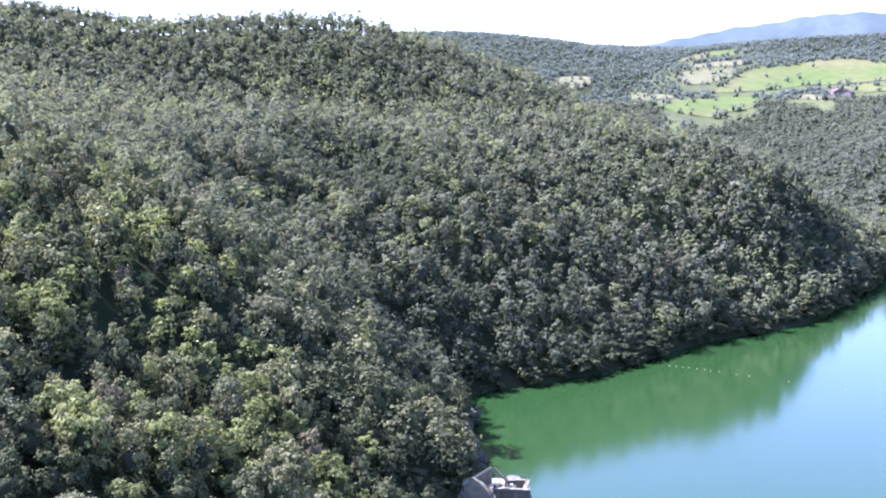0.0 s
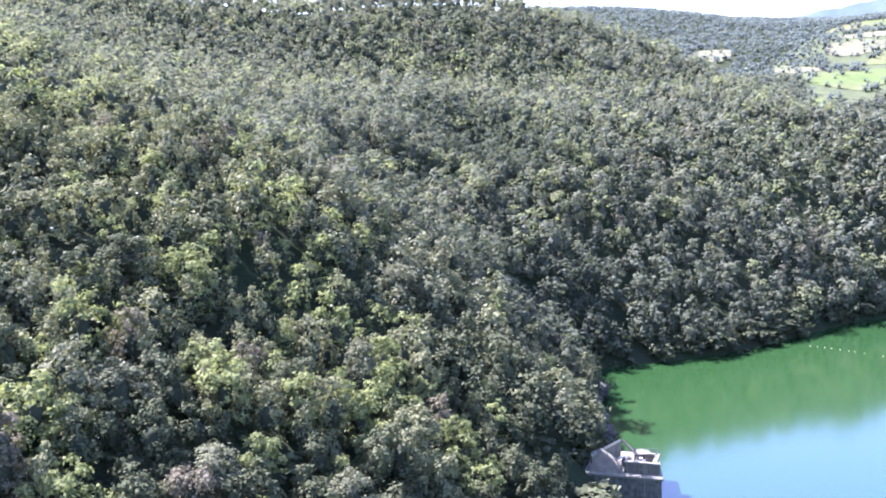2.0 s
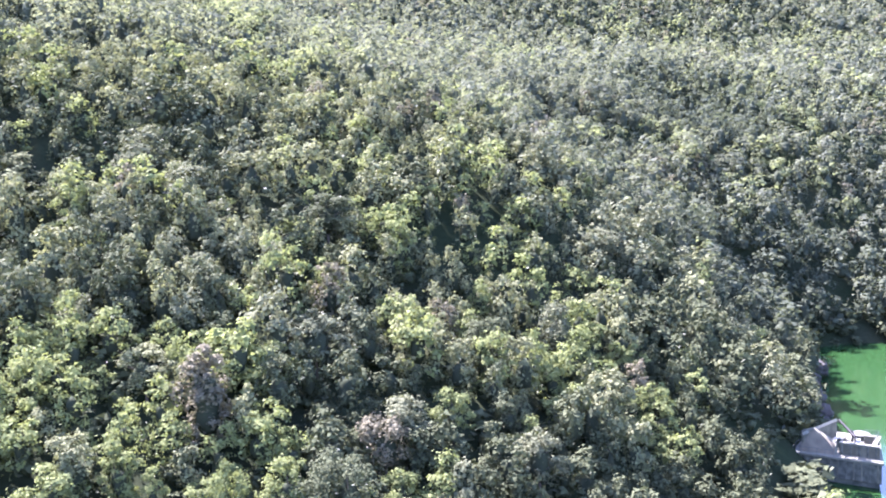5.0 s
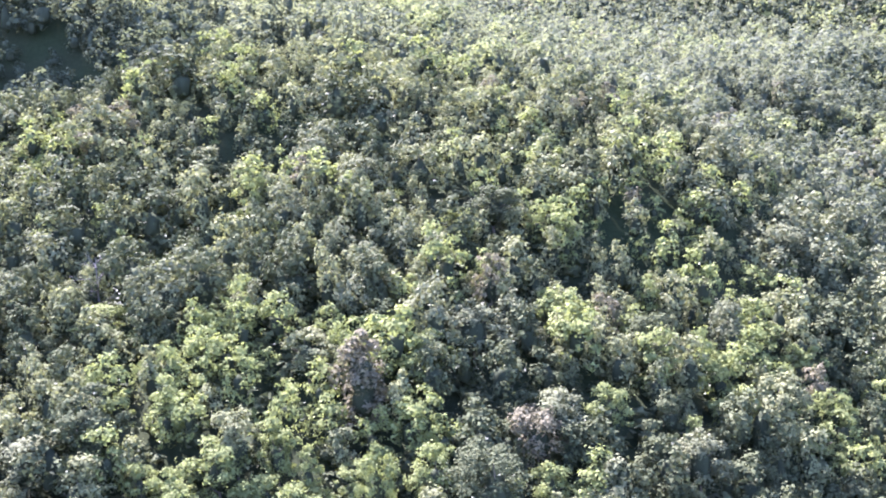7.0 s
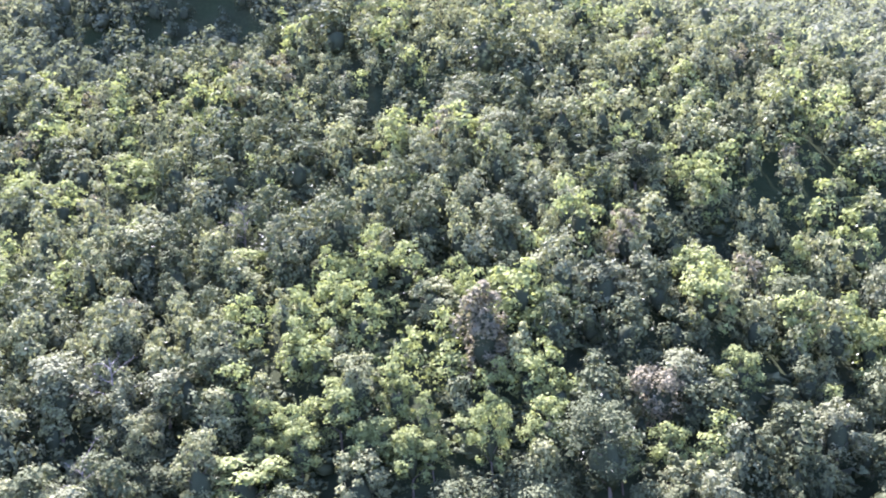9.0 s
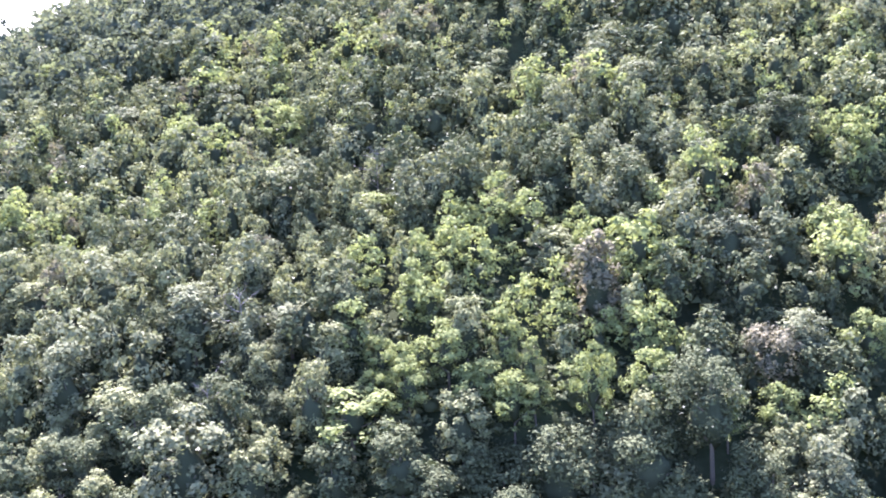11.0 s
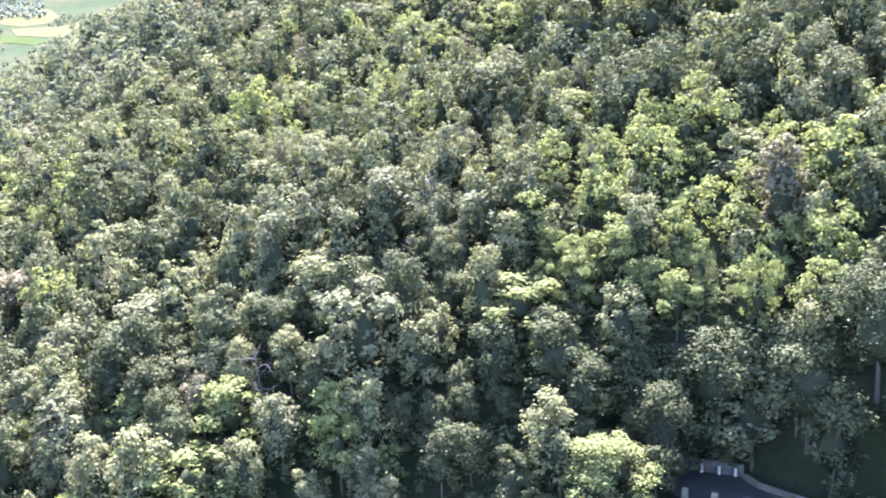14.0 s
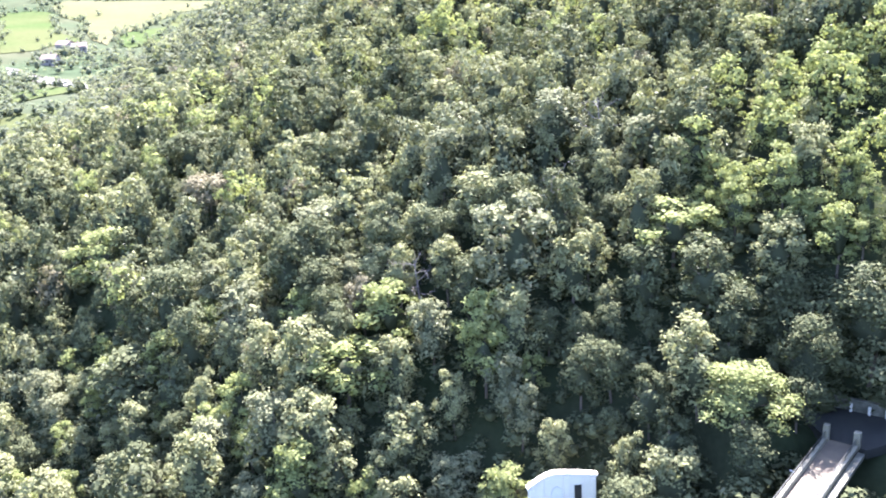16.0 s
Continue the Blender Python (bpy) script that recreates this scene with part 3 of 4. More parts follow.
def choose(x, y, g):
    """The kind of each tree: locusts in light patches, grey and dry oaks on the crests, dark oaks in place of shade,
    oaks elsewhere.
    """
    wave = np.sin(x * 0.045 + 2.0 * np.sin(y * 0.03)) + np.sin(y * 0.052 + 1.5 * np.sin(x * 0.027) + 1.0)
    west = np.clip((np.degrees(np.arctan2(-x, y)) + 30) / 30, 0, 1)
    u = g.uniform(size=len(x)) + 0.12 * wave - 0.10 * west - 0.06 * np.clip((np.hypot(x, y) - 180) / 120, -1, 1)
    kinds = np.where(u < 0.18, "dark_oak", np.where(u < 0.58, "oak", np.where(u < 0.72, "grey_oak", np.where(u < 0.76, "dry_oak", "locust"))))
    patch = ((x + 15) / 20) ** 2 + ((y - 106) / 17) ** 2 < 1
    kinds = np.where(patch & (g.uniform(size=len(x)) < 0.8), "locust", kinds)
    glade = ((x - 38) / 36) ** 2 + ((y - 150) / 30) ** 2 < 1
    bright = glade | (((x + 5) / 60) ** 2 + ((y - 235) / 52) ** 2 < 1)
    kinds = np.where(bright & (kinds == "dark_oak"), "oak", np.where(bright & (kinds == "grey_oak"), "locust", kinds))
    kinds = np.where(glade & (kinds == "oak") & (g.uniform(size=len(x)) < 0.3), "locust", kinds)
    # dark oaks stand in for the shaded gaps on this stretch
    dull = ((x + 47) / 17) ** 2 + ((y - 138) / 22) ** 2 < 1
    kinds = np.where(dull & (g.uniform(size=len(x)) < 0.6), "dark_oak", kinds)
    # far dark oaks become grey ones, lifting the tone as haze does
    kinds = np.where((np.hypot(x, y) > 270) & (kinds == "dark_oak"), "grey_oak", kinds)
    far_west = (x < -95) & (g.uniform(size=len(x)) < 0.35)
    kinds = np.where(far_west & (kinds == "locust"), "oak", np.where(far_west & (kinds == "oak"), "dark_oak", kinds))
    spur = ((x - 72) / 24) ** 2 + ((y - 176) / 26) ** 2 < 1
    kinds = np.where(spur & (g.uniform(size=len(x)) < 0.55), "grey_oak", kinds)
    # gullies, bank and lower slope: shade imitated by massing dark oaks
    shady = ((x + 17) / 15) ** 2 + ((y - 76) / 13) ** 2 < 1
    shady |= (x > 60) & (x < 108) & (y > 96) & (y < 152) & (np.sin(x * 0.9) + np.sin(y * 0.7) > -0.9)
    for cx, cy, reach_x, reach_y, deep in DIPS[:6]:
        shady |= ((x - cx) / reach_x) ** 2 + ((y - cy) / reach_y) ** 2 < (2.2 if deep > 10 else 0.8)
    shady |= (x > 100) & (x < 190) & (lake_depth(x, y) < 24)
    shady |= ((x - 18) / 14) ** 2 + ((y - 111) / 9) ** 2 < 1
    shady |= ((x - 45) / 26) ** 2 + ((y - 108) / 12) ** 2 < 1
    return np.where(shady & (g.uniform(size=len(x)) < 0.95), "dark_oak", kinds)


def stand(name, label, x, y, kinds, lobes, leaves, size, seed, variants=6, scale=1.0, slim=1.0, core=None, inner=5, wild=0.34, mats=None):
    """Many trees as one mesh; inner: the slot of the dark filling that stands for shade inside the crowns."""
    g = np.random.default_rng(seed)
    V, F, S, base = [], [], [], 0
    z = ground(x, y)
    for k in SPECIES:
        form, slot, tall, spread = SPECIES[k]
        rows = np.nonzero(kinds == k)[0]
        for v in range(variants):
            some = rows[v::variants]
            if not len(some):
                continue
            lv, lf, cv, cf = crown_shape(form, lobes, leaves, size, seed + v * 31 + slot * 7, core, wild)
            h = scale * tall * np.exp(g.normal(0.0, 0.25, len(some))).clip(0.55, 1.6)
            w = h * spread * g.uniform(0.82, 1.15, len(some)) * slim / scale ** 1.9
            a = g.uniform(0, 6.283, len(some))
            c, s = np.cos(a)[:, None], np.sin(a)[:, None]
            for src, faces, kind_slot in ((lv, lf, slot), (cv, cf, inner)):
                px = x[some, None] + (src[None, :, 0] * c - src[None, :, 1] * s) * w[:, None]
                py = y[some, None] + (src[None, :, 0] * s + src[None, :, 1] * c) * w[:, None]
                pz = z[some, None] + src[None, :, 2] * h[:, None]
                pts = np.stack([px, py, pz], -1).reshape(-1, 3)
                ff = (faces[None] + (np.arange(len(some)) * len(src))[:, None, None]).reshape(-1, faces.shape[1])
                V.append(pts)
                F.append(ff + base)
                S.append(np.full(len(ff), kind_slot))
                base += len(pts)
    me = from_arrays(name, np.concatenate(V), np.concatenate(F), (mats or LEAF) + [SHADE_CORE], np.concatenate(S))
    return tagged(new(name, me), label, "woods", kind="stuff")


def far_stand(name, label, x, y, low, high, seed, mat, boughs, leaves, low_wide=0.95, size=0.16):
    """Far trees, a clump of leaf sprays round a rounded mass each, as one mesh."""
    g = np.random.default_rng(seed)
    z = ground(x, y)
    V, F, base = [], [], 0
    for v in range(6):
        some = np.arange(len(x))[v::6]
        if boughs:
            lv, lf, cv, cf = crown_shape("round", boughs, leaves, size, seed + v, BALL0)
            src, faces = np.concatenate([lv, cv * (1.2, 1.2, 1)]), np.concatenate([lf, cf + len(lv)])
        else:
            bv, src_f = BALL0
            src, faces = bv * (0.34, 0.34, 0.42) * (1 + 0.18 * np.sin(bv * 5 + v).sum(1))[:, None] + (0, 0, 0.5), src_f
        h = g.uniform(low, high, len(some))
        w = h * g.uniform(low_wide, low_wide + 0.55, len(some))
        a = g.uniform(0, 6.283, len(some))
        c, s = np.cos(a)[:, None], np.sin(a)[:, None]
        px = x[some, None] + (src[None, :, 0] * c - src[None, :, 1] * s) * w[:, None]
        py = y[some, None] + (src[None, :, 0] * s + src[None, :, 1] * c) * w[:, None]
        pz = z[some, None] + (src[None, :, 2] - 0.12) * h[:, None]
        V.append(np.stack([px, py, pz], -1).reshape(-1, 3))
        F.append((faces[None] + (np.arange(len(some)) * len(src))[:, None, None]).reshape(-1, 3) + base)
        base += len(V[-1])
    return tagged(new(name, from_arrays(name, np.concatenate(V), np.concatenate(F), [mat])), label, "woods", kind="stuff")


def single_trees(x, y, kinds, heights, spreads, seed):
    """Trees of their own: a trunk and a crown each, on shared meshes."""
    g = np.random.default_rng(seed)
    z = ground(x, y)
    models = {}
    for k, (form, slot, tall, spread) in SPECIES.items():
        models[k] = []
        for v in range(5):
            lobes, leaves, size = (48, 150, 0.0142) if k == "round_locust" else (36, 130, 0.0150) if k == "great_oak" else (30, 82, 0.0235)
            lv, lf, cv, cf = crown_shape(form, lobes, leaves, size, seed + 17 * v + slot)
            crown = from_arrays("crown", lv, lf, [LEAF[slot]])
            # inner mass in the painted shade colour, seen between the leaf sprays
            inner = from_arrays("inner_shade", cv, cf, [SHADE_CORE])
            models[k].append((crown, inner, trunk_mesh(seed + v + slot)))
    for i in range(len(x)):
        k = str(kinds[i])
        h, w = heights[i], spreads[i] / 0.76
        crown, inner, trunk = models[k][int(g.integers(5))]
        tree = new(TREE_NAMES[k])
        tree.matrix_world = Matrix.LocRotScale((x[i], y[i], z[i]), Euler((0, 0, g.uniform(0, 6.283))), (w, w, h))
        tagged(tree, LABELS[k], "tree", k.replace("_", " ") + " trees of the slope")
        for nm, me in (("trunk", trunk), ("crown", crown)):
            p = new(nm, me)
            p.parent = tree
            if nm == "crown":
                q = new("inner_shade", inner)
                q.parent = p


TREE_NAMES = {"oak": "oak_tree", "dark_oak": "dark_oak_tree", "locust": "locust_tree", "grey_oak": "grey_oak_tree", "dry_oak": "dry_oak_tree", "cone_oak": "cone_tree", "round_locust": "round_tree", "great_oak": "great_oak_tree"}
g = np.random.default_rng(9)
x, y = scatter(52, 102, -57, 76, 4.5, 11)
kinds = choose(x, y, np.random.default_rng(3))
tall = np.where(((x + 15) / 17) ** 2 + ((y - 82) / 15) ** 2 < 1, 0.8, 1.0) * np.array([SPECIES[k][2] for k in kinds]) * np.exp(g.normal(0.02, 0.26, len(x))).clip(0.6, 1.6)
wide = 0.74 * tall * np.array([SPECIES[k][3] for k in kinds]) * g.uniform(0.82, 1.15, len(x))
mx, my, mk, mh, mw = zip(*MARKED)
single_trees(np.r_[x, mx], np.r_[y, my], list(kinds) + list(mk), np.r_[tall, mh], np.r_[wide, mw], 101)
x, y = scatter(102, 152, -58, 76, 3.95, 12)
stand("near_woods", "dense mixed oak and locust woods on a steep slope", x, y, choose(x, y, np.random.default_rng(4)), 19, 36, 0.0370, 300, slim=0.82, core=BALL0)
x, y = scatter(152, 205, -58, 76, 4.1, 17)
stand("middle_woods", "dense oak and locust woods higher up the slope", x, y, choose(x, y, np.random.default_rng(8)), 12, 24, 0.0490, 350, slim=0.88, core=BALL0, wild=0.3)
x, y = scatter(205, 330, -59, 76, 4.4, 13)
x, y = in_view(x, y)
# haze-dulled leaves from here out; inner=1 fills the crowns with the darkest
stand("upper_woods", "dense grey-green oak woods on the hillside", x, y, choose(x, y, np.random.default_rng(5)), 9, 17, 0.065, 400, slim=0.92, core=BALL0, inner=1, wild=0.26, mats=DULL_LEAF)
x, y = scatter(330, 560, -60, 58, 4.7, 14)
x, y = in_view(x, y)
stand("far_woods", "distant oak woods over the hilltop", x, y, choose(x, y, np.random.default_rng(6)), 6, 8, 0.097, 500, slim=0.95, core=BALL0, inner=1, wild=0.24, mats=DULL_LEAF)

x, y = scatter(50, 158, -58, 76, 2.8, 15, False)
near = np.hypot(x, y) < 104
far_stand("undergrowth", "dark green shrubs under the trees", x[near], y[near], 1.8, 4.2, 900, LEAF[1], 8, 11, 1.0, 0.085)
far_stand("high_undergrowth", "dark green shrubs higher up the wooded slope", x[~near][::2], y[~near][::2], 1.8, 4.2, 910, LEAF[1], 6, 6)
g = np.random.default_rng(16)
shore_x, shore_y = [], []
for a, c in zip(LAKE[1:20], LAKE[2:21]):
    n = int(np.hypot(*(c - a)) / 0.9)
    q, off = g.uniform(0, 1, n), g.uniform(-0.6, 6.0, n)
    side = np.array([-(c - a)[1], (c - a)[0]]) / np.hypot(*(c - a))
    p = a + q[:, None] * (c - a) + off[:, None] * side
    shore_x.append(p[:, 0])
    shore_y.append(p[:, 1])
x, y = np.concatenate(shore_x), np.concatenate(shore_y)
keep = (lake_depth(x, y) > -0.7) & ~clearing(x, y, False)
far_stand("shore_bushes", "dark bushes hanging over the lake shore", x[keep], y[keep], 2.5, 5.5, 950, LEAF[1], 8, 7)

# ---- the far valley: fields, hedges, woods, houses ----
UPPER_FIELDS = [
    [(740, 938), (768, 929), (778, 902), (747, 869), (721, 863), (728, 892)],
    [(955, 939), (1046, 990), (1100, 1003), (1133, 987), (1075, 940), (1012, 938), (954, 918)],
    [(881, 872), (954, 894), (1003, 891), (1043, 900), (972, 835), (936, 849), (902, 869)],
    [(867, 849), (915, 840), (939, 816), (899, 790), (848, 782), (824, 794), (827, 809)],
    [(807, 744), (892, 784), (947, 810), (987, 789), (1047, 794), (1082, 763), (1063, 711), (1065, 677), (957, 608), (920, 655), (898, 695), (840, 715)],
]
LOWER_FIELDS = [
    [(716, 783), (753, 796), (769, 761), (766, 741), (724, 749)],
    [(693, 709), (737, 722), (794, 713), (808, 677), (754, 635), (717, 644), (699, 628), (686, 658), (684, 685)],
    [(652, 658), (659, 632), (655, 621), (629, 616), (626, 627)],
    [(845, 668), (827, 601), (795, 581), (806, 630)],
    [(901, 676), (910, 604), (909, 584), (857, 550), (848, 604)],
]
HILL_PLAIN = [(684, 761), (927, 927), (1156, 1005), (1123, 870), (1110, 706), (776, 493), (763, 572), (709, 591), (628, 589), (608, 619)]
FIELDS_EAST = UPPER_FIELDS + LOWER_FIELDS
PLAIN_FIELDS = [
    [(-1129, 399), (-1170, 434), (-1077, 521), (-978, 542), (-931, 506), (-931, 464), (-909, 431), (-864, 390), (-819, 346), (-763, 315), (-790, 314), (-874, 339), (-965, 374), (-1041, 379)],
    [(-1129, 342), (-1115, 375), (-1086, 383), (-961, 344), (-861, 314), (-817, 317), (-790, 302), (-792, 284), (-776, 260), (-780, 235)],
    [(-772, 326), (-815, 349), (-847, 382), (-851, 412), (-783, 374), (-736, 342), (-738, 323)],
    [(-883, 428), (-919, 458), (-906, 467), (-860, 443), (-832, 414), (-856, 414)],
]
RIVER_FIELDS = [
    [(-689, 289), (-689, 311), (-700, 340), (-724, 358), (-279, 151), (-671, 316), (-661, 294), (-668, 284)],
    [(-642, 193), (-634, 201), (-597, 197), (-578, 190), (-597, 179)],
    [(-548, 165), (-546, 180), (-542, 195), (-500, 197), (-506, 189), (-509, 174), (-507, 164), (-515, 155)],
    [(-487, 146), (-465, 156), (-463, 167), (-466, 183), (-456, 185), (-295, 124), (-429, 162), (-414, 149), (-444, 132)],
]
DISTANT_FIELDS = [[(-1961, 1107), (-1918, 1139), (-1727, 1078), (-1604, 1018), (-1531, 949), (-1524, 898), (-1613, 909)], [(-1515, 871), (-1480, 892), (-1459, 920), (-1485, 978), (-1387, 934), (-1285, 900), (-1243, 828), (-1310, 807), (-1385, 806)], [(-1448, 814), (-1316, 793), (-1259, 785), (-1240, 746), (-1332, 749)]]
FIELDS_WEST = PLAIN_FIELDS + RIVER_FIELDS + DISTANT_FIELDS
GRAVEL = [(-685, 210), (-666, 217), (-646, 216), (-597, 214), (-568, 221), (-505, 200), (-568, 204), (-602, 198), (-655, 202)]


def inside(outline, x, y, grow=0.0):
    o = np.array(outline, float)
    if grow:
        o = o.mean(0) + (o - o.mean(0)) * (1 + grow)
    hit = np.zeros(np.shape(x), bool)
    for a, c in zip(o, np.roll(o, -1, 0)):
        cross = (a[1] > y) != (c[1] > y)
        hit ^= cross & (x < (c[0] - a[0]) * (y - a[1]) / (c[1] - a[1] + 1e-9) + a[0])
    return hit


def field(name, outline, mat, label, lift=0.9):
    """A meadow that follows the ground."""
    bm = bmesh.new()
    f = bm.faces.new([bm.verts.new((px, py, 0)) for px, py in outline])
    bmesh.ops.triangulate(bm, faces=[f])
    for _ in range(6):
        long = [e for e in bm.edges if e.calc_length() > 20]
        if not long:
            break
        bmesh.ops.subdivide_edges(bm, edges=long, cuts=1)
        bmesh.ops.triangulate(bm, faces=bm.faces[:])
    co = np.array([v.co[:2] for v in bm.verts])
    zz = ground(co[:, 0], co[:, 1])
    for v, z in zip(bm.verts, zz):
        v.co.z = z + lift
    bm.normal_update()
    rim = bmesh.ops.extrude_edge_only(bm, edges=[e for e in bm.edges if e.is_boundary])["geom"]
    bmesh.ops.translate(bm, verts=[v for v in rim if isinstance(v, bmesh.types.BMVert)], vec=(0, 0, -3.0))
    bm.normal_update()
    for f in bm.faces:
        if f.normal.z < -0.05:
            f.normal_flip()
    me = bpy.data.meshes.new(name)
    bm.to_mesh(me)
    bm.free()
    me.materials.append(mat)
    return tagged(new(name, me), label, "field", kind="structure")


for i, o in enumerate(FIELDS_EAST):
    hay = i in (0, 2, 3, 5, 8)
    field("meadow_%d" % (i + 1), o, HILL_HAY if hay else HILL_GRASS, "pale mown hay meadow on a far hillside" if hay else "bright green meadow on a far hillside")
field("hill_plain", HILL_PLAIN, HILL_SCRUB, "rough grass and scrub between the hillside meadows", 0.4)
for i, o in enumerate(FIELDS_WEST):
    hay = i in (0, 8, 9)
    field("valley_meadow_%d" % (i + 1), o, HAY if hay else GRASS, "pale mown hay field on the valley floor" if hay else "bright green field on the valley floor")
field("valley_plain", [(-440, 60), (-450, 210), (-620, 420), (-640, 560), (-900, 1100), (-1900, 2700), (-3600, 2300), (-3800, 300), (-2600, -150), (-1250, -100), (-700, 0)], PLAIN, "wide green plain of the far valley", 0.3)
field("river_bed", GRAVEL, RIVER_STONE, "white gravel bed of a small valley river")


def free_of_fields(x, y, outlines, grow):
    """Keeps woods off the meadows and off the strip below each, towards the lake."""
    keep, r = np.ones(len(x), bool), np.hypot(x, y)
    for o in outlines:
        for ahead in (0, 22, 44):
            keep &= ~inside(o, x * (1 + ahead / r), y * (1 + ahead / r), grow)
    return keep


def hedge_rows(outlines, gap, seed):
    """Places along the edges of the fields, with gaps, and a few lone trees inside."""
    g = np.random.default_rng(seed)
    px, py = [], []
    for o in outlines:
        for (ax, ay), (cx, cy) in zip(o, o[1:] + o[:1]):
            n = max(int(math.hypot(cx - ax, cy - ay) / gap), 1)
            q = (np.arange(n) + g.uniform(0, 1, n)) / n
            some = np.sin(q * 9 + g.uniform(0, 6)) + g.uniform(-0.8, 0.8, n) > -0.1
            px.append(ax + (cx - ax) * q[some] + g.normal(0, 2.5, some.sum()))
            py.append(ay + (cy - ay) * q[some] + g.normal(0, 2.5, some.sum()))
        q = g.uniform(0.2, 0.8, (5, 2))
        mid, tip = np.mean(o, 0), np.array(o)[g.integers(0, len(o), 5)]
        px.append(mid[0] + (tip[:, 0] - mid[0]) * q[:, 0])
        py.append(mid[1] + (tip[:, 1] - mid[1]) * q[:, 0])
    return np.concatenate(px), np.concatenate(py)


x, y = scatter(560, 1000, -62, -14, 5.6, 21)
x, y = in_view(x, y)
keep = free_of_fields(x, y, FIELDS_EAST, 0.02)
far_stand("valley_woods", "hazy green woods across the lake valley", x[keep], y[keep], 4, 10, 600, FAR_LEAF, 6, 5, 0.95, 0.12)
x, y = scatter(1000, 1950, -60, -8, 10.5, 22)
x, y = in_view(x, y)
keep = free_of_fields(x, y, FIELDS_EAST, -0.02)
far_stand("hill_woods", "hazy blue-green wooded hills in the far distance", x[keep], y[keep], 5, 9, 700, HAZY_LEAF, 4, 4, 1.35, 0.14)
x, y = scatter(235, 1900, 50, 80, 12.0, 23)
x, y = in_view(x, y)
wild = np.sin(x * 0.021 + 2 * np.sin(y * 0.017)) + np.sin(y * 0.027 + 0.5) + np.random.default_rng(2).uniform(-1.2, 1.2, len(x))
keep = free_of_fields(x, y, FIELDS_WEST + [GRAVEL], 0.03) & ((wild > np.interp(np.hypot(x, y), [500, 900, 1500], [-0.4, 0.1, 0.5])) | (np.hypot(x, y) < 420))
far_stand("valley_hedges", "hedges and copses between the valley fields", x[keep], y[keep], 6, 12, 800, HEDGE_LEAF, 6, 6, 0.85, 0.12)
x, y = scatter(1900, 2900, 52, 78, 17.0, 27)
wild = np.sin(x * 0.009 + 2 * np.sin(y * 0.006)) + np.sin(y * 0.008 + 0.5) + np.random.default_rng(4).uniform(-0.8, 0.8, len(x))
far_stand("plain_copses", "hazy blue-green copses on the far plain", x[wild > 0.3], y[wild > 0.3], 8, 14, 830, HAZY_LEAF, 3, 3, 1.2, 0.16)
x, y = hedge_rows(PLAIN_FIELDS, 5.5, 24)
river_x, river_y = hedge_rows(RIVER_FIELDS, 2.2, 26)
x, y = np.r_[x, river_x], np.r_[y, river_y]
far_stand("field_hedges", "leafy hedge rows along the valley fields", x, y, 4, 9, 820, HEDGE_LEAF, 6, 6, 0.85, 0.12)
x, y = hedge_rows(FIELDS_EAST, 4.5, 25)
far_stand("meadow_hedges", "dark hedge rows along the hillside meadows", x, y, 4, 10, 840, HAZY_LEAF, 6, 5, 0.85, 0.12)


# the mountain behind the hills, blued by haze in its colour, far beyond everything else
arc = np.radians(np.linspace(-72, -28, 90))
height = 66 + 4500 * np.tan(np.radians(np.interp(np.degrees(arc), [-74, -67, -57.9, -54.6, -53.2, -50.2, -47.1, -43.5, -39.5, -28], [4.6, 5.0, 5.68, 6.08, 6.03, 5.78, 5.45, 4.9, 4.2, 3.0])))
height = height + 4 * np.sin(np.arange(90) * 1.9) + 3 * np.sin(np.arange(90) * 0.83)
rows_ = []
for q in np.linspace(0, 1, 12):
    reach_ = 4500 - 700 * (1 - q) + 60 * np.sin(np.arange(90) * 0.6 + q * 4) * (1 - q)
    rows_.append(np.stack([-np.sin(arc) * reach_, np.cos(arc) * reach_, height * q ** 1.3], -1))
n_ = np.arange(12 * 90).reshape(12, 90)
quads = np.stack([n_[:-1, :-1], n_[:-1, 1:], n_[1:, 1:], n_[1:, :-1]], -1).reshape(-1, 4)
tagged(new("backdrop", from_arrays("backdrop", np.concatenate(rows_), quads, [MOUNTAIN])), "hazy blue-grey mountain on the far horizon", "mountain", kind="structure")


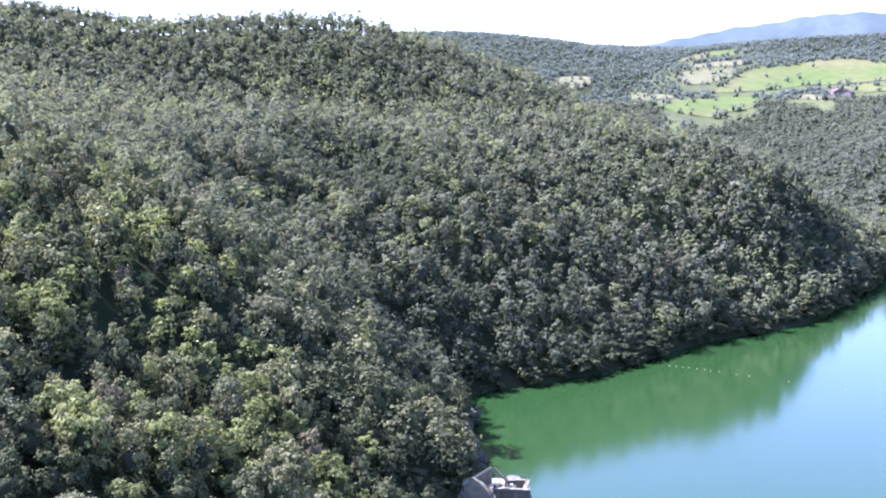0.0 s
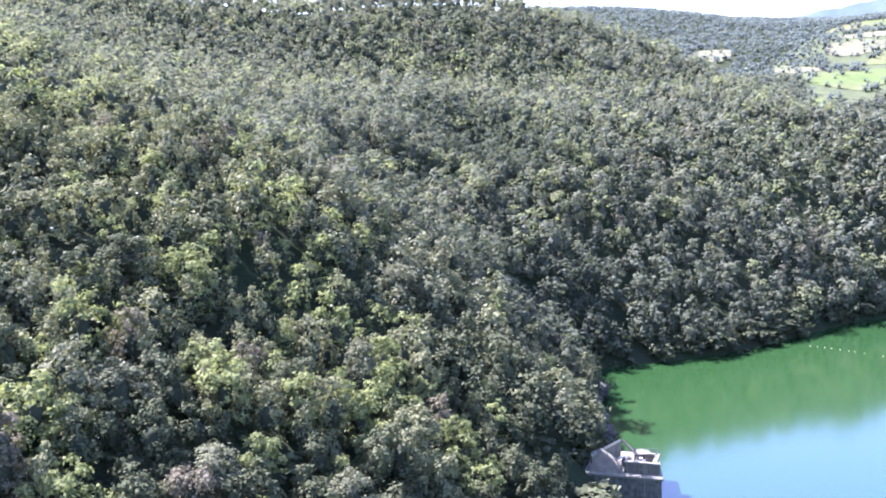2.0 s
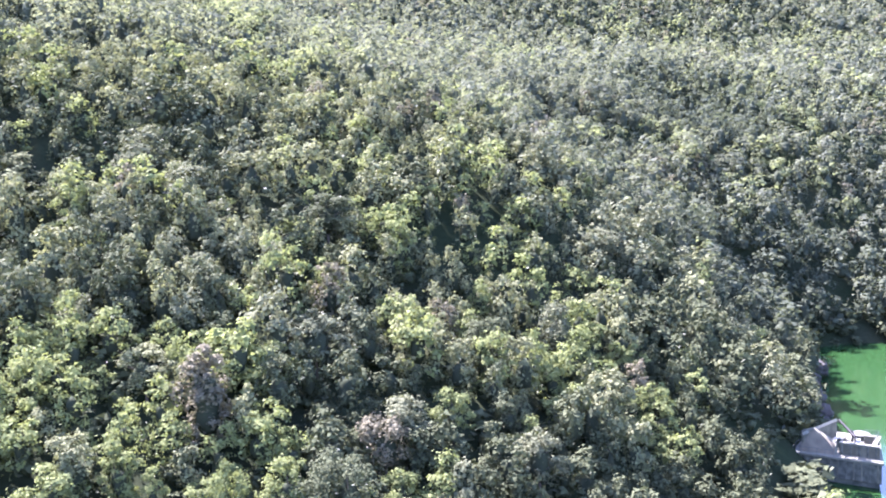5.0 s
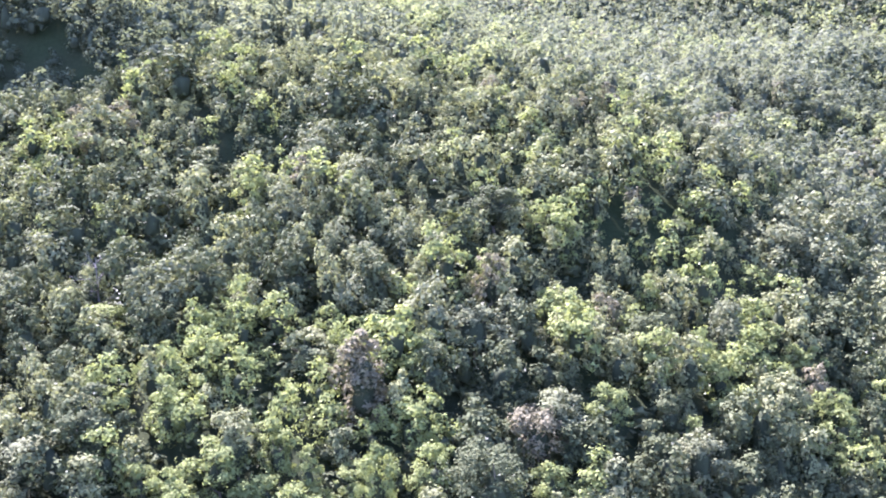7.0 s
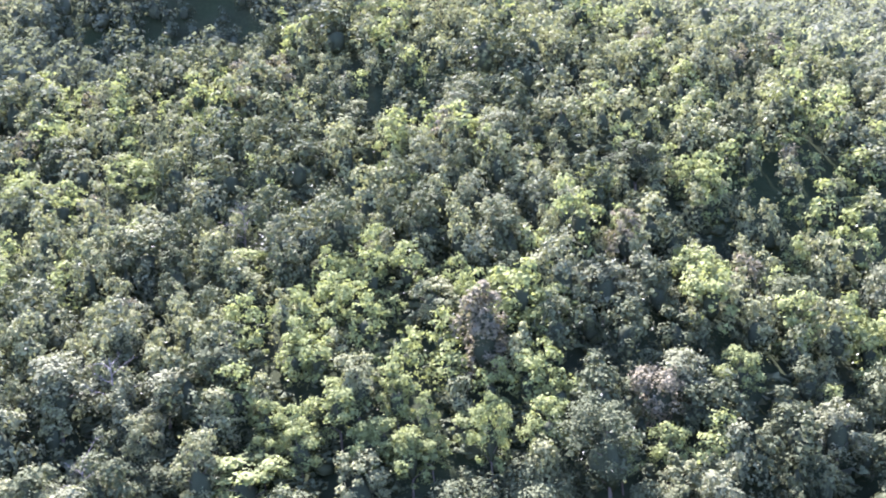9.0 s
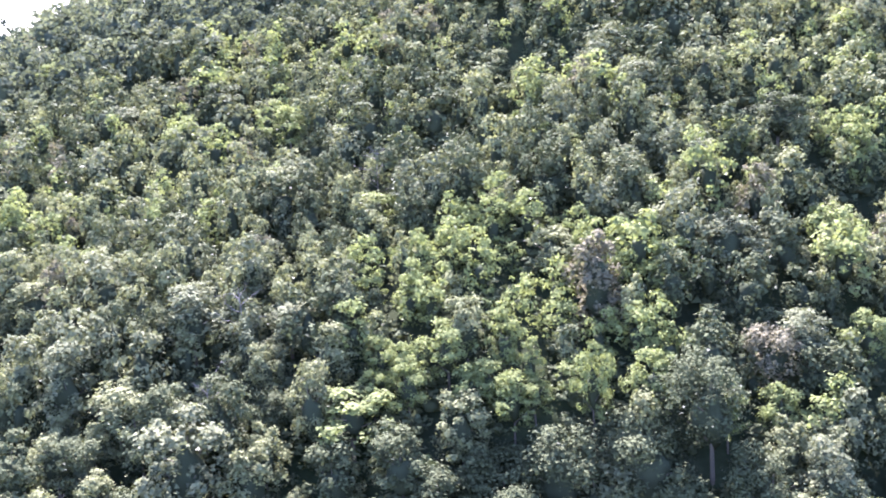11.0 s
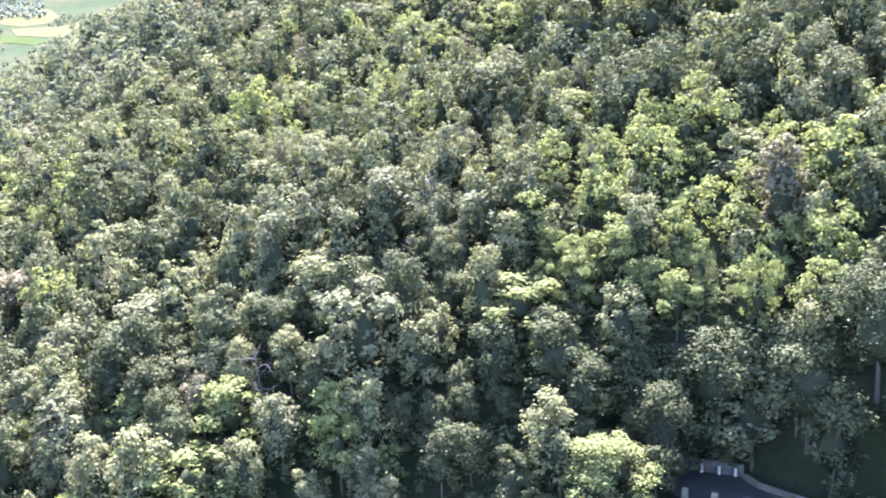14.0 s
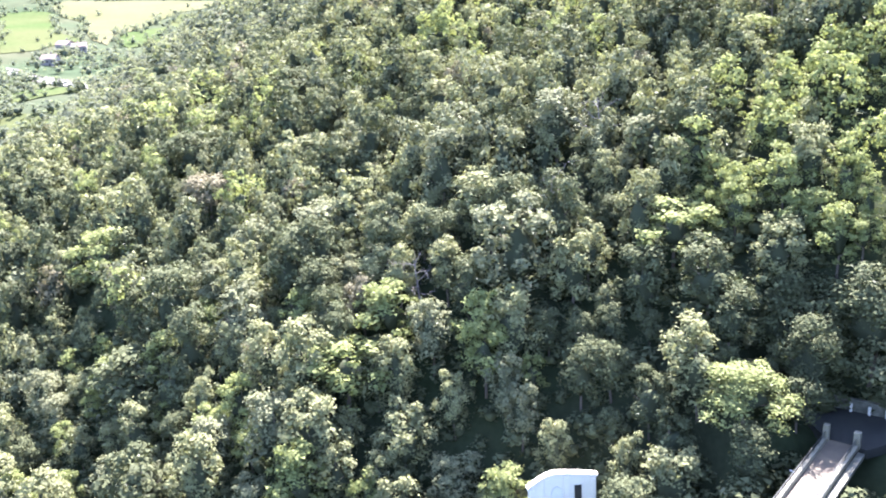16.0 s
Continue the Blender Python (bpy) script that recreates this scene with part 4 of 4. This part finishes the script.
def house(x, y, turn, length, width, eaves, label):
    """A farmhouse: walls with windows and door, a tiled saddle roof with a chimney."""
    z = float(ground(np.array([x]), np.array([y]))[0])
    h = thing("farmhouse", pose(x, y, z, 0, 0, turn), label, "house", "farmhouses in the valley")
    a, c = length / 2, width / 2
    part("wall", box(bmesh.new(), -a, a, -c, c, -2, eaves, 0.05), PLASTER, h)
    roof = part("roof", prism(bmesh.new(), [(-c - 0.6, eaves - 0.2), (0, eaves + width * 0.28), (c + 0.6, eaves - 0.2), (0, eaves + width * 0.28 - 0.35 + 0.0)], -a - 0.5, a + 0.5), TILE, h, "clay tile roof")
    roof.matrix_local = pose(0, 0, 0, 0, 0, 90)
    part("gable", prism(bmesh.new(), [(-c, eaves), (0, eaves + width * 0.25), (c, eaves)], -a + 0.05, a - 0.05), PLASTER, h).matrix_local = pose(0, 0, 0, 0, 0, 90)
    part("chimney", box(bmesh.new(), a * 0.4, a * 0.4 + 0.8, 0.6, 1.4, eaves + 0.5, eaves + width * 0.33 + 0.9), PLASTER, roof)
    for s in (-1, 1):
        for i in range(3):
            u = (i - 1) * length * 0.3
            part("window", box(bmesh.new(), u - 0.6, u + 0.6, s * c - 0.05, s * c + 0.05, eaves * 0.45, eaves * 0.45 + 1.5, 0.02), GLASS_DARK, h)
    part("door", box(bmesh.new(), -0.55 + length * 0.15, 0.55 + length * 0.15, -c - 0.06, -c + 0.05, 0, 2.1, 0.02), STEEL, h)
    return h


for hx, hy, ht, hl in ((-763, 281, 20, 14), (-741, 284, 65, 11), (-689, 243, 35, 12), (-812, 427, 10, 12), (827, 601, 60, 14), (821, 584, 15, 10)):
    house(hx, hy, ht, hl, 9, 5.6, "pale plastered farmhouse with a clay tile roof")

# ---- the intake tower in the lake ----
TOWER = Matrix(((0.675, 0.690, 0, 86.2), (-0.652, 0.724, 0, 136.8), (0, 0, 1, 0), (0, 0, 0, 1)))
tower = thing("intake_tower", TOWER, "weathered concrete intake tower standing in the lake", "tower")
part("base_wall", plan_solid(bmesh.new(), [(0.5, 0.4), (13.4, 0.4), (10.9, 11), (0.8, 11)], -9, 1.0), STAINED_SHADED, tower, "dark wet concrete foot")
shaft = part("shaft_wall", plan_solid(bmesh.new(), [(0, 0), (13.8, 0), (11.2, 11.4), (0.4, 11.4)], 0.9, 4.1), STAINED_SHADED, tower, "stained grey concrete wall")
for i in range(11):
    part("rib", box(bmesh.new(), 0.5 + i * 1.26, 0.72 + i * 1.26, -0.14, 0.05, 0.95, 4.05, 0.03), CONCRETE if i % 3 else STAINED_SHADED, shaft)
part("platform_slab", plan_solid(bmesh.new(), [(-0.45, -0.4), (14.2, -0.4), (11.5, 11.8), (0.0, 11.8)], 4.104, 4.5), COPING, tower, "pale concrete platform edge")
bm = prism(bmesh.new(), [(0.7, 4.504), (0.7, 6.9), (2.3, 7.5), (6.2, 6.0), (6.2, 4.504)], 0.5, 0.95)
for v in bm.verts:
    v.co.y += (v.co.z - 4.504) * 0.75
front = part("front_wall", bm, TAN, tower, "sunlit sloping tan concrete face")
bm = bmesh.new()
for (x0, z0), (x1, z1) in (((0.55, 6.88), (2.3, 7.55)), ((2.3, 7.55), (6.4, 6.0)), ((6.35, 6.0), (6.3, 4.55))):
    rod(bm, (x0, 0.72 + (z0 - 4.5) * 0.75, z0), (x1, 0.72 + (z1 - 4.5) * 0.75, z1), 0.32, 0.32, 4)
part("coping", bm, COPING, front, "pale sloping coping")
bm = bmesh.new()
prism(bm, [(0, 4.504), (0, 6.9), (8.8, 7.3), (8.8, 4.504)], -0.2, 0.2)
side = part("side_wall", bm, CONCRETE, tower)
side.matrix_local = pose(0.9, 1.3, 0, 0, 0, 64)
part("coping", rod(bmesh.new(), (-0.2, 0, 6.95), (8.9, 0, 7.35), 0.33, 0.33, 4), COPING, side, "pale sloping coping")
room = part("valve_room", box(bmesh.new(), 6.9, 13.3, 1.2, 1.6, 4.504, 6.3, 0.04), CONCRETE, tower, "stained concrete parapet wall")
for x0, x1, y0, y1 in ((12.1, 12.5, 1.604, 6.2), (6.9, 7.3, 1.604, 5.0), (10.1, 12.096, 5.8, 6.2)):
    part("parapet_wall", box(bmesh.new(), x0, x1, y0, y1, 4.504, 6.3, 0.04), CONCRETE, tower)
for x0, x1, y0, y1 in ((6.75, 13.3, 1.05, 1.75), (11.95, 12.7, 1.754, 6.4), (10.0, 11.946, 5.7, 6.4)):
    part("coping", box(bmesh.new(), x0, x1, y0, y1, 6.304, 6.55, 0.05), COPING, tower, "pale worn coping")
part("deck_floor", box(bmesh.new(), 7.4, 12.0, 1.8, 5.7, 4.504, 4.62, 0.02), STAINED_SHADED, tower, "dark stained platform floor")
part("machine_bed", box(bmesh.new(), 8.0, 10.2, 3.0, 5.6, 4.624, 5.6, 0.06), CONCRETE, tower)
for i in range(5):
    part("buttress", box(bmesh.new(), 7.2 + i * 1.35, 7.5 + i * 1.35, 1.0, 1.25, 4.51, 6.25, 0.03), STAINED_SHADED, room)
drum = part("gate_drum", bmesh.new(), STAINED_SHADED, tower)
bm = bmesh.new()
rod(bm, (9.0, 8.6, 4.504), (9.0, 8.6, 5.7), 1.4, 1.4, 20)
bm.to_mesh(drum.data)
bm.free()
part("lid", rod(bmesh.new(), (9.0, 8.6, 5.704), (9.0, 8.6, 5.85), 1.5, 1.5, 20), STAINED_SHADED, drum)
winch = part("winch", rod(bmesh.new(), (6.2, 4.6, 4.6), (6.2, 4.6, 5.9), 0.9, 0.9, 16), GALV, tower, "round galvanised winch housing")
part("wheel", rod(bmesh.new(), (6.0, 3.5, 5.6), (6.4, 3.3, 5.6), 0.75, 0.75, 18), GALV, winch)
crane = part("crane_post", rod(bmesh.new(), (8.3, 4.8, 5.6), (8.3, 4.8, 7.6), 0.16, 0.14, 10), STEEL, tower, "black steel crane post")
part("crane_arm", rod(bmesh.new(), (8.9, 4.2, 6.6), (5.8, 6.6, 8.4), 0.3, 0.22, 6), STEEL, crane)
part("crane_strut", rod(bmesh.new(), (8.3, 4.8, 7.3), (10.0, 3.4, 5.62), 0.13, 0.13, 6), STEEL, crane)
part("control_box", box(bmesh.new(), 9.4, 10.0, 2.4, 2.95, 4.624, 6.9, 0.05), WHITE, tower, "small white control box")
for a, c in (((6.9, 1.2), (13.0, 1.2)), ((12.4, 1.9), (12.4, 6.2)), ((10.2, 6.0), (12.2, 6.0))):
    rail = part("railing", rod(bmesh.new(), (*a, 7.5), (*c, 7.5), 0.035), GALV, tower)
    part("mid_rail", rod(bmesh.new(), (*a, 7.05), (*c, 7.05), 0.03), GALV, rail)
    for i in range(6):
        q = i / 5
        px, py = a[0] + (c[0] - a[0]) * q, a[1] + (c[1] - a[1]) * q
        part("post", rod(bmesh.new(), (px, py, 6.5), (px, py, 7.52), 0.035), GALV, rail)
rail = part("railing", rod(bmesh.new(), (-0.3, -0.2, 5.5), (6.2, -0.2, 5.5), 0.035), GALV, tower)
for i in range(6):
    part("post", rod(bmesh.new(), (-0.3 + i * 1.3, -0.2, 4.5), (-0.3 + i * 1.3, -0.2, 5.52), 0.035), GALV, rail)
rail = part("railing", rod(bmesh.new(), (-0.2, 1.0, 5.6), (2.4, 11.2, 5.6), 0.035), GALV, tower)
for i in range(6):
    part("post", rod(bmesh.new(), (-0.2 + i * 0.52, 1.0 + i * 2.04, 4.5), (-0.2 + i * 0.52, 1.0 + i * 2.04, 5.62), 0.035), GALV, rail)

# ---- the footbridge and the road behind it ----
BRIDGE = Matrix.Translation((-3.85, 83.6, 5.0)) @ Matrix.Rotation(math.atan2(0.195, 0.983), 4, "Z")
bridge = thing("footbridge", BRIDGE, "concrete footbridge with pale parapets and steel rails", "bridge")
LONG = 46.0
part("deck", box(bmesh.new(), -0.35, 2.85, -LONG, 0.6, -0.6, 0.0, 0.03), DECK, bridge, "sandy worn concrete deck")
for u, w in ((-0.4, 0.4), (2.45, 0.45)):
    kerb = part("parapet", box(bmesh.new(), u, u + w, -LONG, 0.0, 0.004, 0.45, 0.04), COPING, bridge, "pale concrete parapet")
    top = part("handrail", rod(bmesh.new(), (u + w / 2, -LONG, 1.1), (u + w / 2, 0, 1.1), 0.045), GALV, bridge)
    part("mid_rail", rod(bmesh.new(), (u + w / 2, -LONG, 0.78), (u + w / 2, 0, 0.78), 0.03), GALV, top)
    for i in range(30):
        part("post", rod(bmesh.new(), (u + w / 2, -i * 1.5 - 0.3, 0.4), (u + w / 2, -i * 1.5 - 0.3, 1.12), 0.035), GALV, top)
    part("gate_pillar", box(bmesh.new(), u - 0.08, u + w + 0.08, 0.05, 0.6, 0.004, 1.7, 0.04), COPING, bridge, "pale concrete gate pillar")
# darker concrete here in place of shade on the outer side
part("outer_ledge", box(bmesh.new(), 2.904, 3.6, -LONG, -0.2, -0.5, -0.1, 0.04), STAINED_SHADED, bridge)
part("beam", box(bmesh.new(), 0.3, 0.8, -LONG, 0, -1.6, -0.604, 0.03), CONCRETE, bridge)
part("beam", box(bmesh.new(), 2.2, 2.7, -LONG, 0, -1.6, -0.604, 0.03), CONCRETE, bridge)
for v in (-9, -21, -33, -45):
    part("pier", box(bmesh.new(), 0.2, 2.9, v - 0.5, v + 0.5, -40, -1.604, 0.05), CONCRETE, bridge)

bm = bmesh.new()
f = bm.faces.new([bm.verts.new((px, py, 4.0)) for px, py in ((-9, 87), (-4.3, 84.3), (-0.4, 84.7), (0.5, 87.1), (5, 87.0), (24, 83.6), (24, 87.0), (8.8, 89.5), (0.9, 90.4), (-1.5, 91.8), (-9.2, 89.8))])
up = bmesh.ops.extrude_face_region(bm, geom=[f])["geom"]
bmesh.ops.translate(bm, verts=[v for v in up if isinstance(v, bmesh.types.BMVert)], vec=(0, 0, 1.0))
bmesh.ops.recalc_face_normals(bm, faces=bm.faces)
road = part("road", bm, ASPHALT, None)
tagged(road, "shaded asphalt road at the end of the bridge", "road", kind="structure")
wall = thing("retaining_wall", pose(0, 0, 0), "grey concrete retaining wall behind the shaded road", "wall")
def wall_run(name, points, thick, low, high, mat, owner, label=""):
    """Straight wall pieces end to end."""
    for a, c in zip(points, points[1:]):
        d = Vector((c[0] - a[0], c[1] - a[1], 0))
        p = part(name, box(bmesh.new(), 0, d.length - 0.01, -thick / 2, thick / 2, low, high, 0.04), mat, owner, label)
        p.matrix_local = pose(a[0], a[1], 5.0, 0, 0, math.degrees(math.atan2(d.y, d.x)))


# darker concrete imitates the shade on the wall behind the road
wall_run("wall_panel", [(-9.4, 90.1), (-5.6, 91.2), (-1.3, 92.3)], 0.4, -2.0, 1.2, STAINED_SHADED, wall)
kerb_wall = thing("road_parapet", pose(0, 0, 0), "low pale concrete parapet along the shaded road", "wall")
wall_run("parapet_block", [(-1.0, 91.7), (0.9, 90.6), (4.8, 90.1), (8.8, 89.7), (16.0, 88.4), (23.5, 87.1)], 0.45, -1.2, 0.5, CONCRETE, kerb_wall)
edge = thing("road_edge", pose(0, 0, 0), "narrow concrete edge beam below the shaded road", "kerb")
# the edge beam too takes its shade from the darker concrete
wall_run("edge_beam", [(0.7, 86.9), (5.0, 86.8), (12.0, 85.6), (23.5, 83.4)], 0.3, -0.5, 0.2, STAINED_SHADED, edge)
guard = thing("guard_rail", pose(0, 0, 5.0), "low steel guard rail along the road edge", "railing")
run = [(0.7, 86.9), (5.0, 86.8), (12.0, 85.6), (23.5, 83.4)]
for (ax, ay), (cx, cy) in zip(run, run[1:]):
    part("rail", rod(bmesh.new(), (ax, ay, 0.8), (cx, cy, 0.8), 0.04), GALV, guard)
    n = int(math.hypot(cx - ax, cy - ay) / 1.5)
    for i in range(n):
        px, py = ax + (cx - ax) * i / n, ay + (cy - ay) * i / n
        part("post", rod(bmesh.new(), (px, py, 0.2), (px, py, 0.82), 0.04), GALV, guard)
for mx_, my_ in ((-5.2, 90.7), (-3.5, 91.2), (-1.9, 91.6)):
    marker = thing("marker_post", pose(mx_, my_, 5.0), "short white marker post beside the road", "post", "marker posts")
    part("shaft", box(bmesh.new(), -0.12, 0.12, -0.12, 0.12, 0, 0.9, 0.03), WHITE, marker)
lamp = thing("street_lamp", pose(-5.6, 79.2, 0.2), "white lamp head on a thin steel pole", "lamp")
part("pole", rod(bmesh.new(), (0, 0, -4), (0, 0, 3.2), 0.06, 0.045, 10), GALV, lamp)
part("arm", rod(bmesh.new(), (0, 0, 3.15), (0.8, -0.3, 3.3), 0.035, 0.035, 8), GALV, lamp)
part("lamp_head", box(bmesh.new(), 0.7, 1.25, -0.42, -0.2, 3.24, 3.36, 0.04), WHITE, lamp)

# ---- bare trees in the woods ----
def bare_tree(x, y, high, seed):
    """A dead tree: a leaning trunk and limbs with bare twigs."""
    g = np.random.default_rng(seed)
    z = float(ground(np.array([x]), np.array([y]))[0])
    tree = thing("bare_tree", pose(x, y, z, g.uniform(-6, 6), g.uniform(-6, 6), g.uniform(0, 360)), "dead grey tree with bare twisted branches", "tree", "bare trees")
    part("trunk", rod(bmesh.new(), (0, 0, -0.6), (0.2, 0.1, high), 0.16, 0.05, 7), DEADWOOD, tree)
    for i in range(9):
        a, h = i * 2.4 + g.uniform(-0.4, 0.4), high * (0.35 + 0.07 * i)
        bm, tip = bmesh.new(), Vector((0.2 * h / high, 0.1 * h / high, h))
        way = Vector((math.cos(a), math.sin(a), 0.55))
        for k in range(4):
            step = tip + way * (high * 0.085) + Vector(g.normal(0, 0.12, 3))
            rod(bm, tip, step, 0.055 - 0.011 * k, 0.045 - 0.011 * k, 5)
            for j in range(3):
                rod(bm, step, step + Vector(g.normal(0, 0.45, 3)) + way * 0.4, 0.016, 0.007, 4)
            tip, way = step, (way + Vector((0, 0, -0.16 + 0.1 * k)) + Vector(g.normal(0, 0.2, 3))).normalized()
        part("branch", bm, DEADWOOD, tree)
    return tree


for bx, by, bh, bs in ((-49.9, 71.1, 8.0, 61), (-45.2, 99.0, 9.5, 62), (-43.5, 86.5, 9.0, 63), (-41.6, 132.0, 10.0, 64)):
    bare_tree(bx, by, bh, bs)

# ---- the white hut ----
HUT = Matrix.Translation((-20.4, 59.4, -1.2)) @ Matrix.Rotation(math.atan2(5.35, 3.7), 4, "Z")
hut = thing("white_hut", HUT, "white plastered hut with a curved gable roof", "hut")
W, D, T = 6.5, 0.5, 4.95
def hut_top(q):
    """The height of the roof along the front: a steep curve up to the crown, then a long shallow fall."""
    return T - 0.35 + 1.35 * math.sin(math.pi / 2 * q / 0.42) if q < 0.42 else T + 1.0 - 0.6 * ((q - 0.42) / 0.58) ** 1.3


arch = [(0, 0)] + [(W * q, hut_top(q)) for q in np.linspace(0, 1, 19)] + [(W, 0)]
body = part("wall", prism(bmesh.new(), arch, 0.0, D), WHITE, hut)
curve = [(-0.15 + (W + 0.3) * q, hut_top(q) + 0.05) for q in np.linspace(0, 1, 19)]
part("roof", prism(bmesh.new(), curve + [(px, pz + 0.16) for px, pz in curve[::-1]], -0.14, D + 0.05), WHITE, hut, "thick white vaulted roof edge")
for u in (0.02, 1.5, 3.4, W - 0.55):
    part("pilaster", box(bmesh.new(), u, u + 0.5, -0.16, 0.05, 0, min(hut_top(u / W), hut_top((u + 0.5) / W)) - 0.02, 0.03), WHITE, hut)
part("niche", prism(bmesh.new(), [(2.15, 1.8), (2.15, 4.1), (2.35, 4.5), (2.7, 4.7), (3.05, 4.5), (3.25, 4.1), (3.25, 1.8)], -0.09, 0.02), PALE, hut, "pale grey arched panel")
opening = part("window", box(bmesh.new(), 4.4, 5.1, -0.07, 0.02, 2.7, 4.6, 0.02), GLASS_DARK, hut, "tall dark window")
part("window_frame", box(bmesh.new(), 4.24, 4.39, -0.1, 0.02, 2.6, 4.7, 0.02), WHITE, opening)
part("window_frame", box(bmesh.new(), 5.11, 5.26, -0.1, 0.02, 2.6, 4.7, 0.02), WHITE, opening)

# ---- shore: rocks at the point, a buoy line ----
def rock(x, y, z, size, seed):
    g = np.random.default_rng(seed)
    bm = bmesh.new()
    bmesh.ops.create_icosphere(bm, subdivisions=3, radius=1.0)
    off = Vector(g.uniform(-20, 20, 3))
    for v in bm.verts:
        n = noise.noise(v.co * 1.3 + off) * 0.5 + noise.noise(v.co * 3.1 + off) * 0.22
        n = round(n * 5) / 5 * 0.6 + n * 0.4
        v.co *= 1 + n
    me = bpy.data.meshes.new("rock")
    bm.to_mesh(me)
    bm.free()
    me.materials.append(ROCK)
    ob = new("rock", me)
    ob.matrix_world = Matrix.LocRotScale((x, y, z), Euler(g.uniform(-0.4, 0.4, 3)), (size * g.uniform(0.8, 1.3), size * g.uniform(0.8, 1.3), size * g.uniform(0.7, 1.2)))
    return tagged(ob, "grey fissured rock at the wooded point above the water", "rock", "rocks of the shore")


g = np.random.default_rng(31)
for i in range(14):
    q = i / 13
    rx, ry = 103 + 20 * q + g.uniform(-2.0, 1.0), 158 + 34 * q + g.uniform(-1.5, 1.5)
    rock(rx, ry, g.uniform(-0.6, 2.2) * (1 if i % 2 else 0.3), g.uniform(1.0, 2.2), 40 + i)

FLOATS = [(197.4, 197.9), (200.1, 193.0), (202.4, 186.7), (204.3, 179.3), (207.9, 169.9), (211.4, 154.1), (216.8, 143.4)]
line = thing("buoy_line", pose(0, 0, 0), "row of small pale floats on a rope", "buoy line")
for n, ((ax, ay), (cx, cy)) in enumerate(zip(FLOATS, FLOATS[1:])):
    part("rope", rod(bmesh.new(), (ax, ay, -0.02), (cx, cy, -0.02), 0.012, 0.012, 5), BUOY, line)
    for q in ((0.1, 0.45, 0.8) if n < 2 else (0.05, 0.4) if n < 4 else (0.3,)):
        bm = bmesh.new()
        bmesh.ops.create_uvsphere(bm, u_segments=10, v_segments=7, radius=0.15, matrix=Matrix.Translation((ax + (cx - ax) * q, ay + (cy - ay) * q, 0.08)))
        part("float", bm, BUOY, line)
